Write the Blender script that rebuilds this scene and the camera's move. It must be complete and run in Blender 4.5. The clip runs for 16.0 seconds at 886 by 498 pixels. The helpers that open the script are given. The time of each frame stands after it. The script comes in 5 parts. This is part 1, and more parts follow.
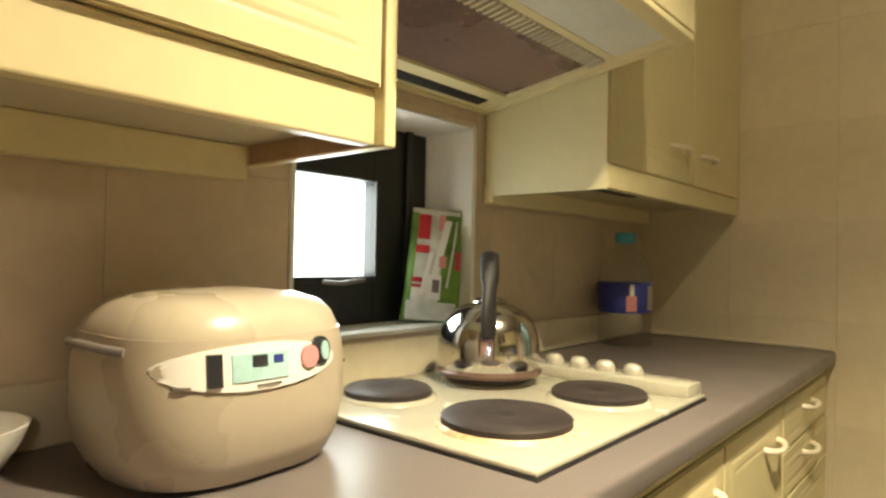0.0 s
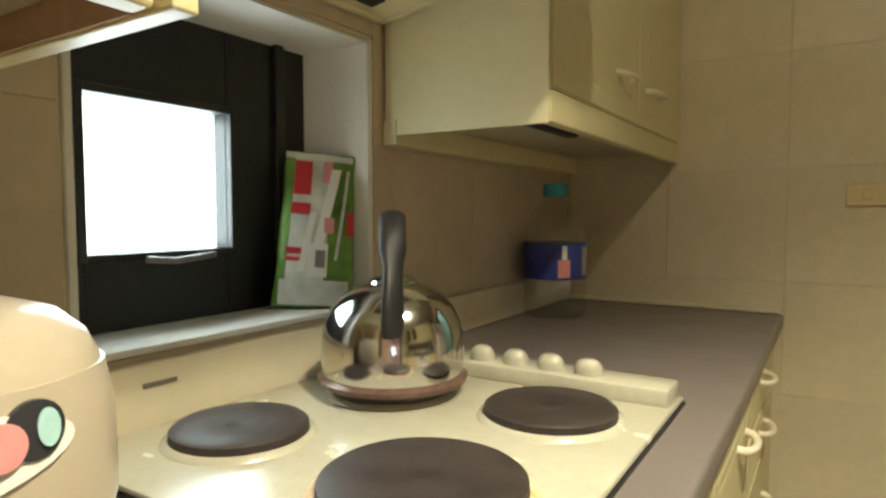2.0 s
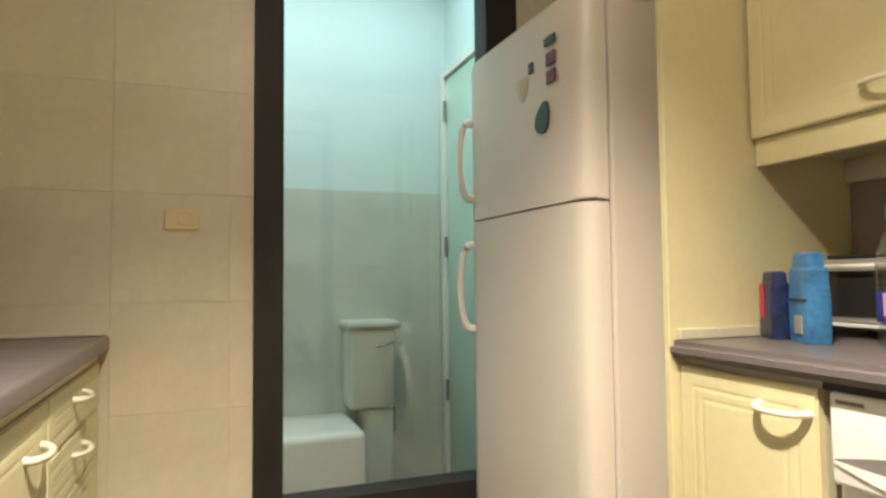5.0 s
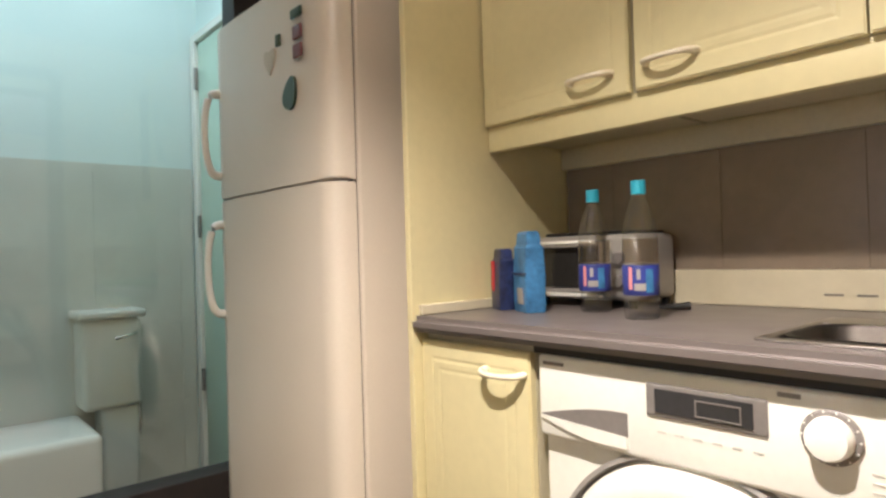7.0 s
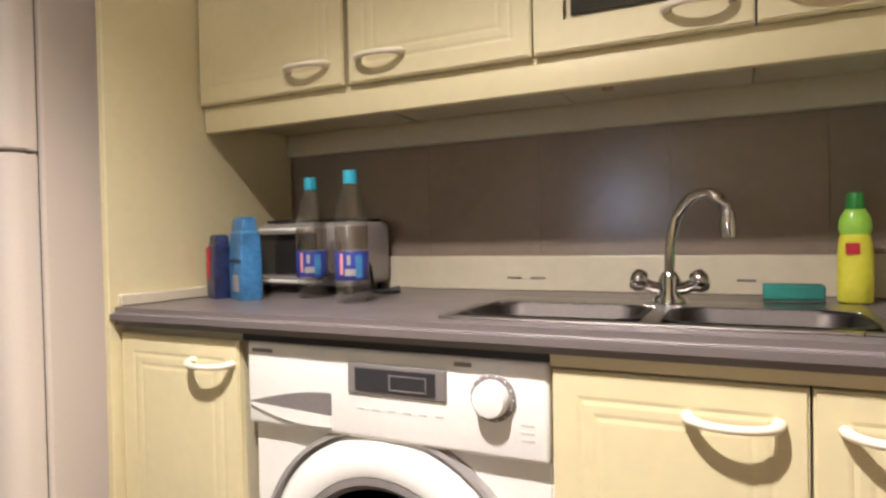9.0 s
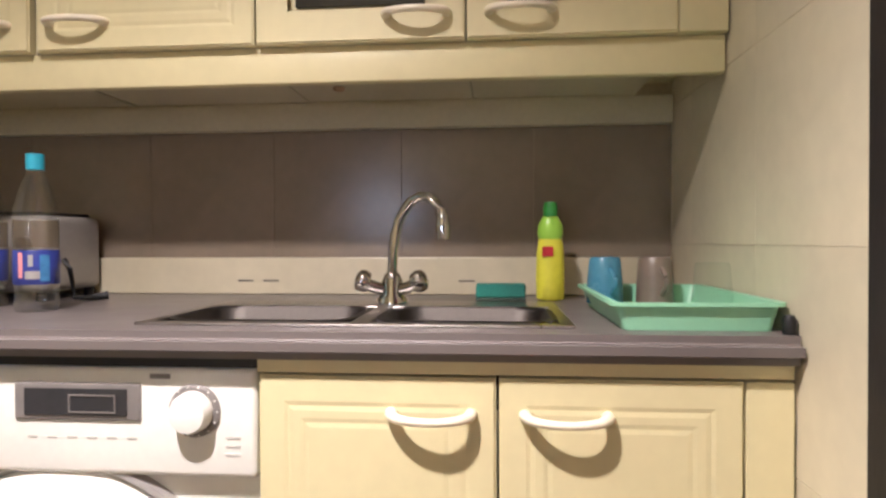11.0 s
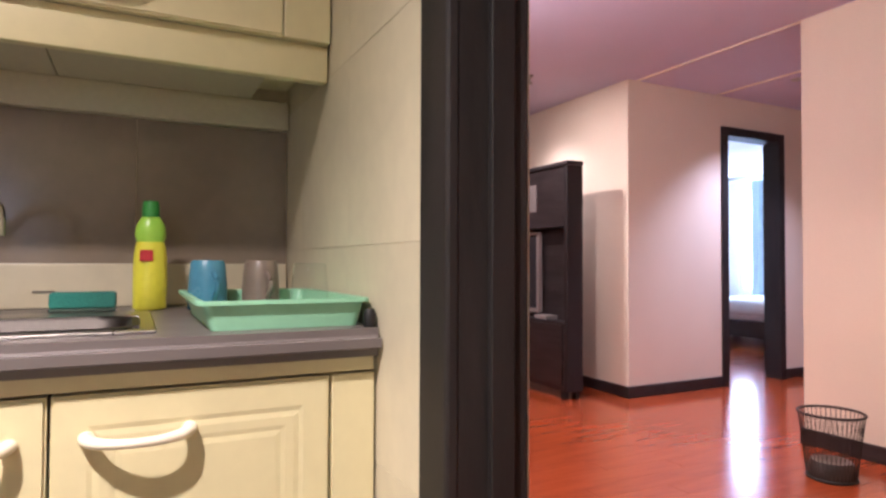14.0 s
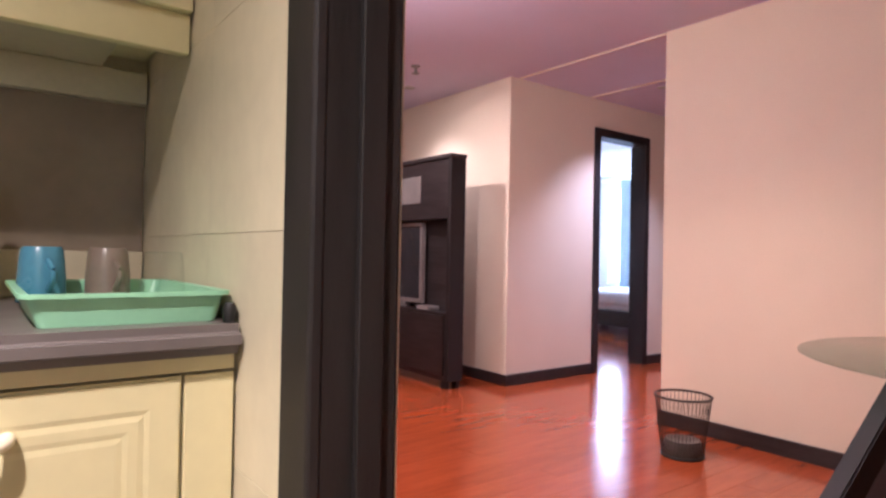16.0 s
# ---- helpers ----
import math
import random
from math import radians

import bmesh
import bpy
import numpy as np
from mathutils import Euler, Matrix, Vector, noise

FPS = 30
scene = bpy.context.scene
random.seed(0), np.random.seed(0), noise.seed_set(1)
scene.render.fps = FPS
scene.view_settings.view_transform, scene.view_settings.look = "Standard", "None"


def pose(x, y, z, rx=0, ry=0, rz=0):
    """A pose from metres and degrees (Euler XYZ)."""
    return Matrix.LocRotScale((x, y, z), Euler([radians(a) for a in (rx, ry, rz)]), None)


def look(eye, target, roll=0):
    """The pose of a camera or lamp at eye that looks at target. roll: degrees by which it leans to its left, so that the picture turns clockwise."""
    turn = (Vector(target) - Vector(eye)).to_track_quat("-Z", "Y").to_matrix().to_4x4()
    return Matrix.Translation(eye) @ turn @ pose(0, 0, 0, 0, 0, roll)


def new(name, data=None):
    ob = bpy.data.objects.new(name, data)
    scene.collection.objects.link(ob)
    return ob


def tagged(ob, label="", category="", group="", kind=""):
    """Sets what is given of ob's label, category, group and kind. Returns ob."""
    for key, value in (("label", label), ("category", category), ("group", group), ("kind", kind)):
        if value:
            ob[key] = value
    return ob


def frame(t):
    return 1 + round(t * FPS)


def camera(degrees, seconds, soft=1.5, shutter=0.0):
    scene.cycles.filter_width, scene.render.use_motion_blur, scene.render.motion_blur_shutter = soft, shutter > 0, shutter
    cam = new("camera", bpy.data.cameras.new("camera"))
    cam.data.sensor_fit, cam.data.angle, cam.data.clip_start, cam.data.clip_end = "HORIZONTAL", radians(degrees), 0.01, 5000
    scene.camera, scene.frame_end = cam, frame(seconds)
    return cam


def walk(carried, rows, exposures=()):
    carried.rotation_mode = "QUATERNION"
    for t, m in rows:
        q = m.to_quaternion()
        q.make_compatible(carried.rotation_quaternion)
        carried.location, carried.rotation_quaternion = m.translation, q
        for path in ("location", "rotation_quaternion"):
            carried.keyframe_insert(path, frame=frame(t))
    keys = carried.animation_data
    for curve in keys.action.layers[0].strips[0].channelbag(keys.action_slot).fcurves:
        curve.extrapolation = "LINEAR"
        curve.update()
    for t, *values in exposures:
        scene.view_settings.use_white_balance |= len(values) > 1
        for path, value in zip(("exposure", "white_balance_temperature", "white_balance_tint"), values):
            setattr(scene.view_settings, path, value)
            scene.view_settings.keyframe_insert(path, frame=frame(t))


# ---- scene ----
cam = camera(71.5, 16.0, soft=2.6)
PATH = [
    (0, (1.415, 0.861, 1.155), (0.102, 2.37, 1.182), 1.1),
    (0.5, (1.344, 1.013, 1.160), (0.050, 2.538, 1.100), 0.4),
    (1, (1.266, 1.088, 1.171), (0.016, 2.646, 1.072), 0.4),
    (1.5, (1.223, 1.134, 1.17), (0.039, 2.741, 1.056), 0.4),
    (2, (1.203, 1.155, 1.164), (0.135, 2.842, 1.05), 0.0),
    (2.8, (1.206, 1.142, 1.141), (0.351, 2.949, 1.081), -0.1),
    (3, (1.202, 1.142, 1.137), (0.404, 2.975, 1.094), 0.2),
    (3.5, (1.259, 1.126, 1.104), (0.925, 3.096, 1.184), 0.9),
    (4, (1.306, 1.148, 1.044), (1.464, 3.135, 1.204), -0.1),
    (4.2, (1.317, 1.149, 1.038), (1.62, 3.121, 1.187), -0.2),
    (6.5, (1.4, 1.131, 1.045), (2.555, 2.764, 1.075), -1.6),
    (7, (1.417, 1.125, 1.042), (2.734, 2.629, 1.058), -1.7),
    (7.5, (1.413, 1.107, 1.046), (2.884, 2.462, 1.041), -1.8),
    (8, (1.411, 1.088, 1.047), (3.011, 2.288, 1.026), -1.7),
    (8.5, (1.432, 1.072, 1.037), (3.137, 2.117, 1.013), -1.4),
    (9, (1.449, 1.057, 1.034), (3.249, 1.93, 0.996), -1.1),
    (9.5, (1.469, 1.042, 1.034), (3.344, 1.734, 0.98), -0.9),
    (10, (1.485, 1.02, 1.033), (3.415, 1.54, 0.978), -0.4),
    (12.5, (1.514, 0.941, 0.997), (3.477, 0.561, 1.028), -0.6),
    (13, (1.518, 0.927, 0.991), (3.436, 0.362, 1.036), -0.3),
    (13.5, (1.527, 0.91, 0.989), (3.388, 0.18, 1.036), 0.0),
    (14, (1.523, 0.898, 0.988), (3.311, 0.002, 1.034), 0.2),
    (14.5, (1.523, 0.889, 0.983), (3.243, -0.131, 1.035), 0.1),
    (15, (1.52, 0.885, 0.983), (3.185, -0.221, 1.033), 0.1),
    (15.5, (1.52, 0.883, 0.983), (3.15, -0.275, 1.028), -0.1),
    (16, (1.543, 0.866, 0.991), (3.135, -0.344, 1.009), 1.1),
]
walk(cam, [(t, look(eye, target, roll)) for t, eye, target, roll in PATH],
     [(0, -0.25, 6900, 4), (1.5, -0.45, 6400, 2), (2.5, -0.55, 6150, 0), (3.5, -0.2, 6000, 0), (4.2, 0.1, 5850, 4), (6.5, 0.0, 5600, 15), (8.5, -0.15, 5400, 20), (9.5, -0.15, 5300, 22), (12.5, -0.02, 5350, 24), (16, -0.06, 5400, 28)])

# ---- light ----
world = bpy.data.worlds.new("world")
scene.world = world
world.use_nodes = True
wn = world.node_tree.nodes
sky = wn.new("ShaderNodeTexSky")
sky.sky_type, sky.sun_disc = "NISHITA", False
sky.sun_elevation, sky.sun_rotation = radians(40), radians(200)
world.node_tree.links.new(sky.outputs[0], wn["Background"].inputs[0])
wn["Background"].inputs[1].default_value = 0.12


def lamp(name, kind, m, power, colour, size=0.1, size_y=None):
    d = bpy.data.lights.new(name, kind)
    d.energy, d.color = power, colour
    if kind == "AREA":
        d.size = size
        if size_y:
            d.shape, d.size_y = "RECTANGLE", size_y
    elif kind == "SPOT":
        d.shadow_soft_size, d.spot_size, d.spot_blend = size, radians(110), 0.85
    else:
        d.shadow_soft_size = size
    ob = new(name, d)
    ob.matrix_world = m
    return ob


WARM = (1.0, 0.85, 0.62)
LX0, LY0, LZ0 = 1.52, 1.45, 2.22  # the kitchen downlight
lamp("kitchen_bulb", "POINT", pose(LX0, LY0, LZ0 - 0.02), 17.0, WARM, 0.03)
downlight = lamp("kitchen_downlight", "SPOT", look((LX0, LY0, LZ0), (LX0 + 0.06, LY0 + 0.02, 0.9)), 365, WARM, 0.03).data
downlight.spot_size, downlight.spot_blend = radians(115), 1.0
lamp("back_room_lamp", "AREA", pose(1.6, 3.4, 2.58), 15, (0.86, 1.0, 0.95), 1.6, 0.7)
lamp("living_lamp", "SPOT", look((5.24, -0.95, 2.33), (5.3, -2.1, 0.9)), 110, (1.0, 0.80, 0.62), 0.03)
lamp("living_lamp", "SPOT", pose(5.75, -1.95, 2.33), 60, (1.0, 0.80, 0.66), 0.03)
lamp("living_lamp", "SPOT", pose(2.9, -1.3, 2.33), 95, (1.0, 0.76, 0.52), 0.03)
# added fill light, out of view, for the upper walls and ceiling
lamp("living_lamp", "POINT", pose(3.7, -0.15, 1.95), 74, (1.0, 0.82, 0.66), 0.06)
lamp("corridor_lamp", "SPOT", pose(4.395, -3.474, 2.33), 150, (0.86, 0.83, 1.0), 0.03)
lamp("bedroom_window_light", "AREA", pose(6.9, -7.5, 1.4, 90, 0, 0), 260, (0.66, 0.80, 1.0), 2.4, 1.7)
lamp("kitchen_window_light", "AREA", pose(0.335, 1.703, 1.215, 0, -90, 0), 2.0, (0.85, 0.93, 1.0), 0.2, 0.22)


# ---- materials ----
def material(name, colour, rough=0.5, metal=0.0, vary=0.08, scale=6.0, fine=80.0, bump=0.05, stretch=(1, 1, 1), coat=0.0, rnd=0.0, dark=None):
    m = bpy.data.materials.new(name)
    m.use_nodes = True
    n, l = m.node_tree.nodes, m.node_tree.links
    b = n["Principled BSDF"]
    tc = n.new("ShaderNodeTexCoord")
    mp = n.new("ShaderNodeMapping")
    mp.inputs["Scale"].default_value = stretch
    l.new(tc.outputs["Object"], mp.inputs[0])
    big, small = n.new("ShaderNodeTexNoise"), n.new("ShaderNodeTexNoise")
    big.inputs["Scale"].default_value, small.inputs["Scale"].default_value = scale, fine
    big.inputs["Detail"].default_value = 5
    l.new(mp.outputs[0], big.inputs[0]), l.new(mp.outputs[0], small.inputs[0])
    add = n.new("ShaderNodeMath")
    add.operation = "MULTIPLY_ADD"
    add.inputs[1].default_value = 0.45
    l.new(small.outputs[0], add.inputs[0]), l.new(big.outputs[0], add.inputs[2])
    top = add.outputs[0]
    if rnd:
        oi = n.new("ShaderNodeObjectInfo")
        ad2 = n.new("ShaderNodeMath")
        ad2.operation = "MULTIPLY_ADD"
        ad2.inputs[1].default_value = rnd
        l.new(oi.outputs["Random"], ad2.inputs[0]), l.new(top, ad2.inputs[2])
        top = ad2.outputs[0]
    ramp = n.new("ShaderNodeValToRGB")
    lo = dark or [c * (1 - 2.2 * vary) for c in colour]
    hi = [min(1, c * (1 + vary)) for c in colour]
    ramp.color_ramp.elements[0].position, ramp.color_ramp.elements[1].position = 0.45, 1.0 + 0.6 * rnd
    ramp.color_ramp.elements[0].color, ramp.color_ramp.elements[1].color = (*lo, 1), (*hi, 1)
    l.new(top, ramp.inputs[0]), l.new(ramp.outputs[0], b.inputs["Base Color"])
    rr = n.new("ShaderNodeMapRange")
    rr.inputs[3].default_value, rr.inputs[4].default_value = max(0.02, rough - 0.08), min(1, rough + 0.1)
    l.new(big.outputs[0], rr.inputs[0]), l.new(rr.outputs[0], b.inputs["Roughness"])
    b.inputs["Metallic"].default_value, b.inputs["Coat Weight"].default_value = metal, coat
    b.inputs["Coat Roughness"].default_value = 0.12
    if bump:
        bp = n.new("ShaderNodeBump")
        bp.inputs["Strength"].default_value, bp.inputs["Distance"].default_value = bump, 0.002
        l.new(small.outputs[0], bp.inputs["Height"]), l.new(bp.outputs[0], b.inputs["Normal"])
    return m


def glassy(name, colour=(1, 1, 1), rough=0.02, thin=True, ior=1.45):
    m = bpy.data.materials.new(name)
    m.use_nodes = True
    n, l = m.node_tree.nodes, m.node_tree.links
    n.remove(n["Principled BSDF"])
    tr, gl, mix, lw, pw, ma = (n.new("ShaderNode" + k) for k in ("BsdfTransparent", "BsdfGlossy", "MixShader", "LayerWeight", "Math", "Math"))
    tr.inputs[0].default_value, gl.inputs["Roughness"].default_value = (*colour, 1), rough
    pw.operation, pw.inputs[1].default_value = "POWER", 4.0
    ma.operation, ma.inputs[1].default_value, ma.inputs[2].default_value = "MULTIPLY_ADD", 0.55, 0.03 * ior
    lw.inputs[0].default_value = 0.5
    l.new(lw.outputs["Facing"], pw.inputs[0]), l.new(pw.outputs[0], ma.inputs[0]), l.new(ma.outputs[0], mix.inputs[0])
    l.new(tr.outputs[0], mix.inputs[1]), l.new(gl.outputs[0], mix.inputs[2])
    l.new(mix.outputs[0], n["Material Output"].inputs[0])
    return m


def glow(name, colour, strength):
    m = bpy.data.materials.new(name)
    m.use_nodes = True
    b = m.node_tree.nodes["Principled BSDF"]
    b.inputs["Base Color"].default_value = (*colour, 1)
    b.inputs["Emission Color"].default_value, b.inputs["Emission Strength"].default_value = (*colour, 1), strength
    return m


CREAM = material("cream_laminate", (0.68, 0.605, 0.35), 0.42, vary=0.04, scale=2, fine=40, bump=0.03)
# cream darkened to hold the shade on the boards under the wall cabinets
CREAM_IN = material("shaded_cream_board", (0.52, 0.47, 0.33), 0.55, vary=0.06, scale=3)
BROWN_BOARD = material("brown_board", (0.42, 0.28, 0.17), 0.6, vary=0.12)
HANDLE = material("handle_plastic", (0.80, 0.72, 0.56), 0.3, vary=0.05)
COUNTER = material("grey_worktop", (0.15, 0.128, 0.122), 0.32, vary=0.03, scale=9, fine=500, bump=0.0)
TILE = material("cream_tile", (0.64, 0.57, 0.41), 0.38, vary=0.06, scale=3, fine=30, bump=0.03, rnd=0.03)
TAN_TILE = material("tan_tile", (0.55, 0.45, 0.32), 0.36, vary=0.08, scale=3, fine=30, bump=0.03, rnd=0.03)
# cream tile darkened: the wall cabinets' shadow is put into its colour
SHADED_TILE = material("shaded_cream_tile", (0.255, 0.203, 0.153), 0.2, vary=0.07, scale=3, fine=30, bump=0.03, rnd=0.10)
GROUT = material("grout", (0.70, 0.62, 0.45), 0.85, vary=0.1)
PLASTER = material("white_plaster", (0.78, 0.76, 0.70), 0.8, vary=0.04, scale=2, fine=120, bump=0.12)
# ceiling colour lowered to weaken bounced light in the kitchen
KCEIL = material("bounce_cut_ceiling_paint", (0.46, 0.43, 0.37), 0.85, vary=0.04, scale=2, fine=120, bump=0.1)
PINK_WALL = material("pale_pink_wall_paint", (0.77, 0.675, 0.53), 0.7, vary=0.03, scale=1.5, fine=140, bump=0.1)
LILAC_CEIL = material("ceiling_paint", (0.60, 0.53, 0.66), 0.8, vary=0.03, scale=1.5, fine=140, bump=0.08)
DARKWOOD = material("dark_stained_wood", (0.014, 0.010, 0.0095), 0.6, vary=0.3, scale=5, fine=60, bump=0.12, stretch=(6, 6, 0.7))
DARKWOOD_H = material("dark_stained_cabinet_wood", (0.030, 0.024, 0.024), 0.4, vary=0.3, scale=5, fine=60, bump=0.1, stretch=(0.8, 6, 6))
BLACKMETAL = material("black_window_metal", (0.012, 0.012, 0.012), 0.45, vary=0.2)
PARQUET = material("red_parquet", (0.42, 0.080, 0.020), 0.15, vary=0.12, scale=3, fine=40, bump=0.015, stretch=(8, 1, 1), coat=0.4, rnd=0.18)
KFLOOR = material("brown_floor_tile", (0.11, 0.085, 0.065), 0.4, vary=0.1)
WHITE_ENAMEL = material("white_enamel", (0.82, 0.80, 0.74), 0.22, vary=0.03, scale=4, bump=0.0)
HOBWHITE = material("cream_enamel", (0.43, 0.41, 0.325), 0.24, vary=0.05, scale=12, bump=0.0, coat=0.4)
# white ceramic dulled: the haze of the glass door is put into its colour
DULLCER = material("hazed_white_ceramic", (0.56, 0.58, 0.54), 0.3, vary=0.04)
FRIDGE = material("warm_white_fridge_paint", (0.66, 0.585, 0.50), 0.34, vary=0.03, scale=2, fine=200, bump=0.06)
GASKET = material("grey_gasket", (0.14, 0.12, 0.10), 0.7)
IRON = material("cast_iron_plate", (0.035, 0.026, 0.024), 0.5, vary=0.3, scale=30, fine=200, bump=0.1)
BURNT = material("scorched_enamel", (0.72, 0.58, 0.38), 0.4, vary=0.2, scale=40, dark=(0.45, 0.24, 0.10))
CHROME = material("polished_steel", (0.62, 0.60, 0.57), 0.10, metal=1.0, vary=0.05, scale=8, bump=0.0)
STEEL = material("brushed_steel", (0.42, 0.39, 0.37), 0.3, metal=1.0, vary=0.08, scale=6, fine=120, bump=0.05, stretch=(1, 12, 1))
# dull bowl steel, far darker than the rim's: the recess's shade in its colour
SINKSTEEL = material("shaded_sink_steel", (0.075, 0.066, 0.06), 0.5, metal=1.0, vary=0.12, scale=6, fine=150, bump=0.05)
BLACKPL = material("black_plastic", (0.008, 0.007, 0.007), 0.55, vary=0.2)
GREYPL = material("grey_plastic", (0.20, 0.18, 0.17), 0.4, vary=0.1)
SILVERPL = material("silver_plastic", (0.38, 0.355, 0.335), 0.35, metal=0.3, vary=0.05)
COOKER = material("beige_plastic", (0.44, 0.38, 0.29), 0.28, vary=0.03, scale=3, bump=0.0, coat=0.3)
WHITEPL = material("white_plastic", (0.80, 0.78, 0.72), 0.35, vary=0.04)
GREENPL = material("mint_green_plastic", (0.30, 0.60, 0.39), 0.35, vary=0.05)
BLUECER = material("blue_mug_glaze", (0.07, 0.22, 0.33), 0.25, vary=0.1)
BROWNCER = material("brown_mug_glaze", (0.20, 0.15, 0.12), 0.3, vary=0.1)
YELLOWPL = material("yellow_soap_plastic", (0.74, 0.70, 0.04), 0.3, vary=0.06)
LIMEPL = material("lime_plastic", (0.36, 0.66, 0.06), 0.3, vary=0.06)
DKGREEN = material("green_cap_plastic", (0.04, 0.25, 0.04), 0.35, vary=0.1)
RED = material("red_print", (0.55, 0.03, 0.04), 0.4, vary=0.1)
PINKP = material("pink_print", (0.70, 0.28, 0.28), 0.4, vary=0.1)
BLUEP = material("blue_print", (0.035, 0.05, 0.28), 0.35, vary=0.2, scale=30)
CYANP = material("cyan_cap_plastic", (0.04, 0.33, 0.46), 0.35, vary=0.1)
BLUEPACK = material("light_blue_pack", (0.06, 0.20, 0.42), 0.35, vary=0.25, scale=25)
NAVYPACK = material("navy_pack", (0.02, 0.03, 0.10), 0.35, vary=0.4, scale=30)
BAGGREEN = material("green_foil", (0.16, 0.32, 0.06), 0.22, vary=0.25, scale=14, bump=0.3, fine=30)
BAGWHITE = material("white_foil", (0.66, 0.68, 0.60), 0.2, vary=0.15, scale=20, bump=0.3, fine=30)
SPONGE = material("teal_scourer", (0.03, 0.20, 0.16), 0.95, vary=0.2, fine=300, bump=0.6)
SPONGE_Y = material("dark_foam", (0.05, 0.08, 0.06), 0.95, vary=0.2, fine=300, bump=0.5)
GREENDOOR = material("pale_green_door_paint", (0.52, 0.66, 0.55), 0.4, vary=0.04)
MINTWALL = material("pale_blue_wall", (0.66, 0.76, 0.74), 0.6, vary=0.03, scale=2)
GREYTILE = material("grey_dado_tile", (0.58, 0.59, 0.53), 0.3, vary=0.08, scale=3, rnd=0.1)
PALEPRINT = material("pale_grey_print", (0.56, 0.54, 0.50), 0.4)
LCD = material("dark_display", (0.03, 0.03, 0.035), 0.15, vary=0.1)
LCDBLUE = material("pale_blue_display", (0.40, 0.62, 0.62), 0.25, vary=0.1)
OUTLET = material("ivory_switch", (0.68, 0.56, 0.32), 0.35, vary=0.05)
MUNSELL = material("dark_mark", (0.16, 0.14, 0.12), 0.5)
LEAFM = material("dark_green_magnet", (0.03, 0.055, 0.035), 0.4)
BEIGEM = material("beige_magnet", (0.50, 0.44, 0.35), 0.5)
MAROON = material("maroon_magnet", (0.16, 0.03, 0.035), 0.4)
CURTAIN = material("pale_blue_curtain", (0.62, 0.74, 0.80), 0.8, vary=0.05)
LINEN = material("white_bedding", (0.80, 0.80, 0.84), 0.85, vary=0.04, bump=0.2, fine=60)
MESHM = material("dark_wire_mesh", (0.05, 0.045, 0.04), 0.5, metal=0.5)
BINBAG = material("grey_bin_liner", (0.10, 0.09, 0.08), 0.35, vary=0.3, bump=0.4, fine=20)
FILTER = material("greasy_metal_filter", (0.34, 0.27, 0.16), 0.4, metal=0.7, vary=0.3)
HOODPAN = material("brown_hood_pan", (0.17, 0.10, 0.08), 0.25, metal=0.3, vary=0.25, scale=3)
GLASS = glassy("clear_glass", (0.97, 0.99, 0.98))
PET = glassy("clear_bottle_plastic", (0.95, 0.96, 0.96), 0.07, ior=4.0)
TABLEGLASS = glassy("green_tinted_glass", (0.72, 0.80, 0.76), 0.01, ior=1.6)
DARKGLASS = material("smoked_glass", (0.03, 0.028, 0.026), 0.1, vary=0.1)
DAYLIGHT = glow("overcast_daylight", (0.98, 1.0, 1.0), 4.5)
BEDDAY = glow("bright_window_daylight", (0.80, 0.92, 1.0), 3.5)
LAMPGLOW = glow("lamp_glow", (1.0, 0.9, 0.75), 12)


# ---- mesh helpers ----
def box(bm, x0, x1, y0, y1, z0, z1, bev=0.0, seg=2):
    m = Matrix.Translation(((x0 + x1) / 2, (y0 + y1) / 2, (z0 + z1) / 2)) @ Matrix.Diagonal((abs(x1 - x0), abs(y1 - y0), abs(z1 - z0), 1))
    g = bmesh.ops.create_cube(bm, size=1, matrix=m)
    if bev:
        edges = list({e for v in g["verts"] for e in v.link_edges})
        bmesh.ops.bevel(bm, geom=edges, offset=bev, segments=seg, affect="EDGES", profile=0.5)
    return bm


def B(*args, **kw):
    return box(bmesh.new(), *args, **kw)


def lathe(profile, seg=32, m=Matrix(), sx=1.0, sy=1.0):
    """A turned body from (radius, height) pairs."""
    bm = bmesh.new()
    rings = []
    for r, z in profile:
        rings.append([bm.verts.new(m @ Vector((sx * r * math.cos(2 * math.pi * k / seg), sy * r * math.sin(2 * math.pi * k / seg), z))) for k in range(seg)])
    for a, b in zip(rings, rings[1:]):
        for k in range(seg):
            bm.faces.new((a[k], a[(k + 1) % seg], b[(k + 1) % seg], b[k]))
    for ring, flip in ((rings[0], True), (rings[-1], False)):
        if profile[0 if flip else -1][0] > 1e-5:
            bm.faces.new(ring[::-1] if flip else ring)
    bmesh.ops.remove_doubles(bm, verts=bm.verts, dist=1e-5)
    return bm


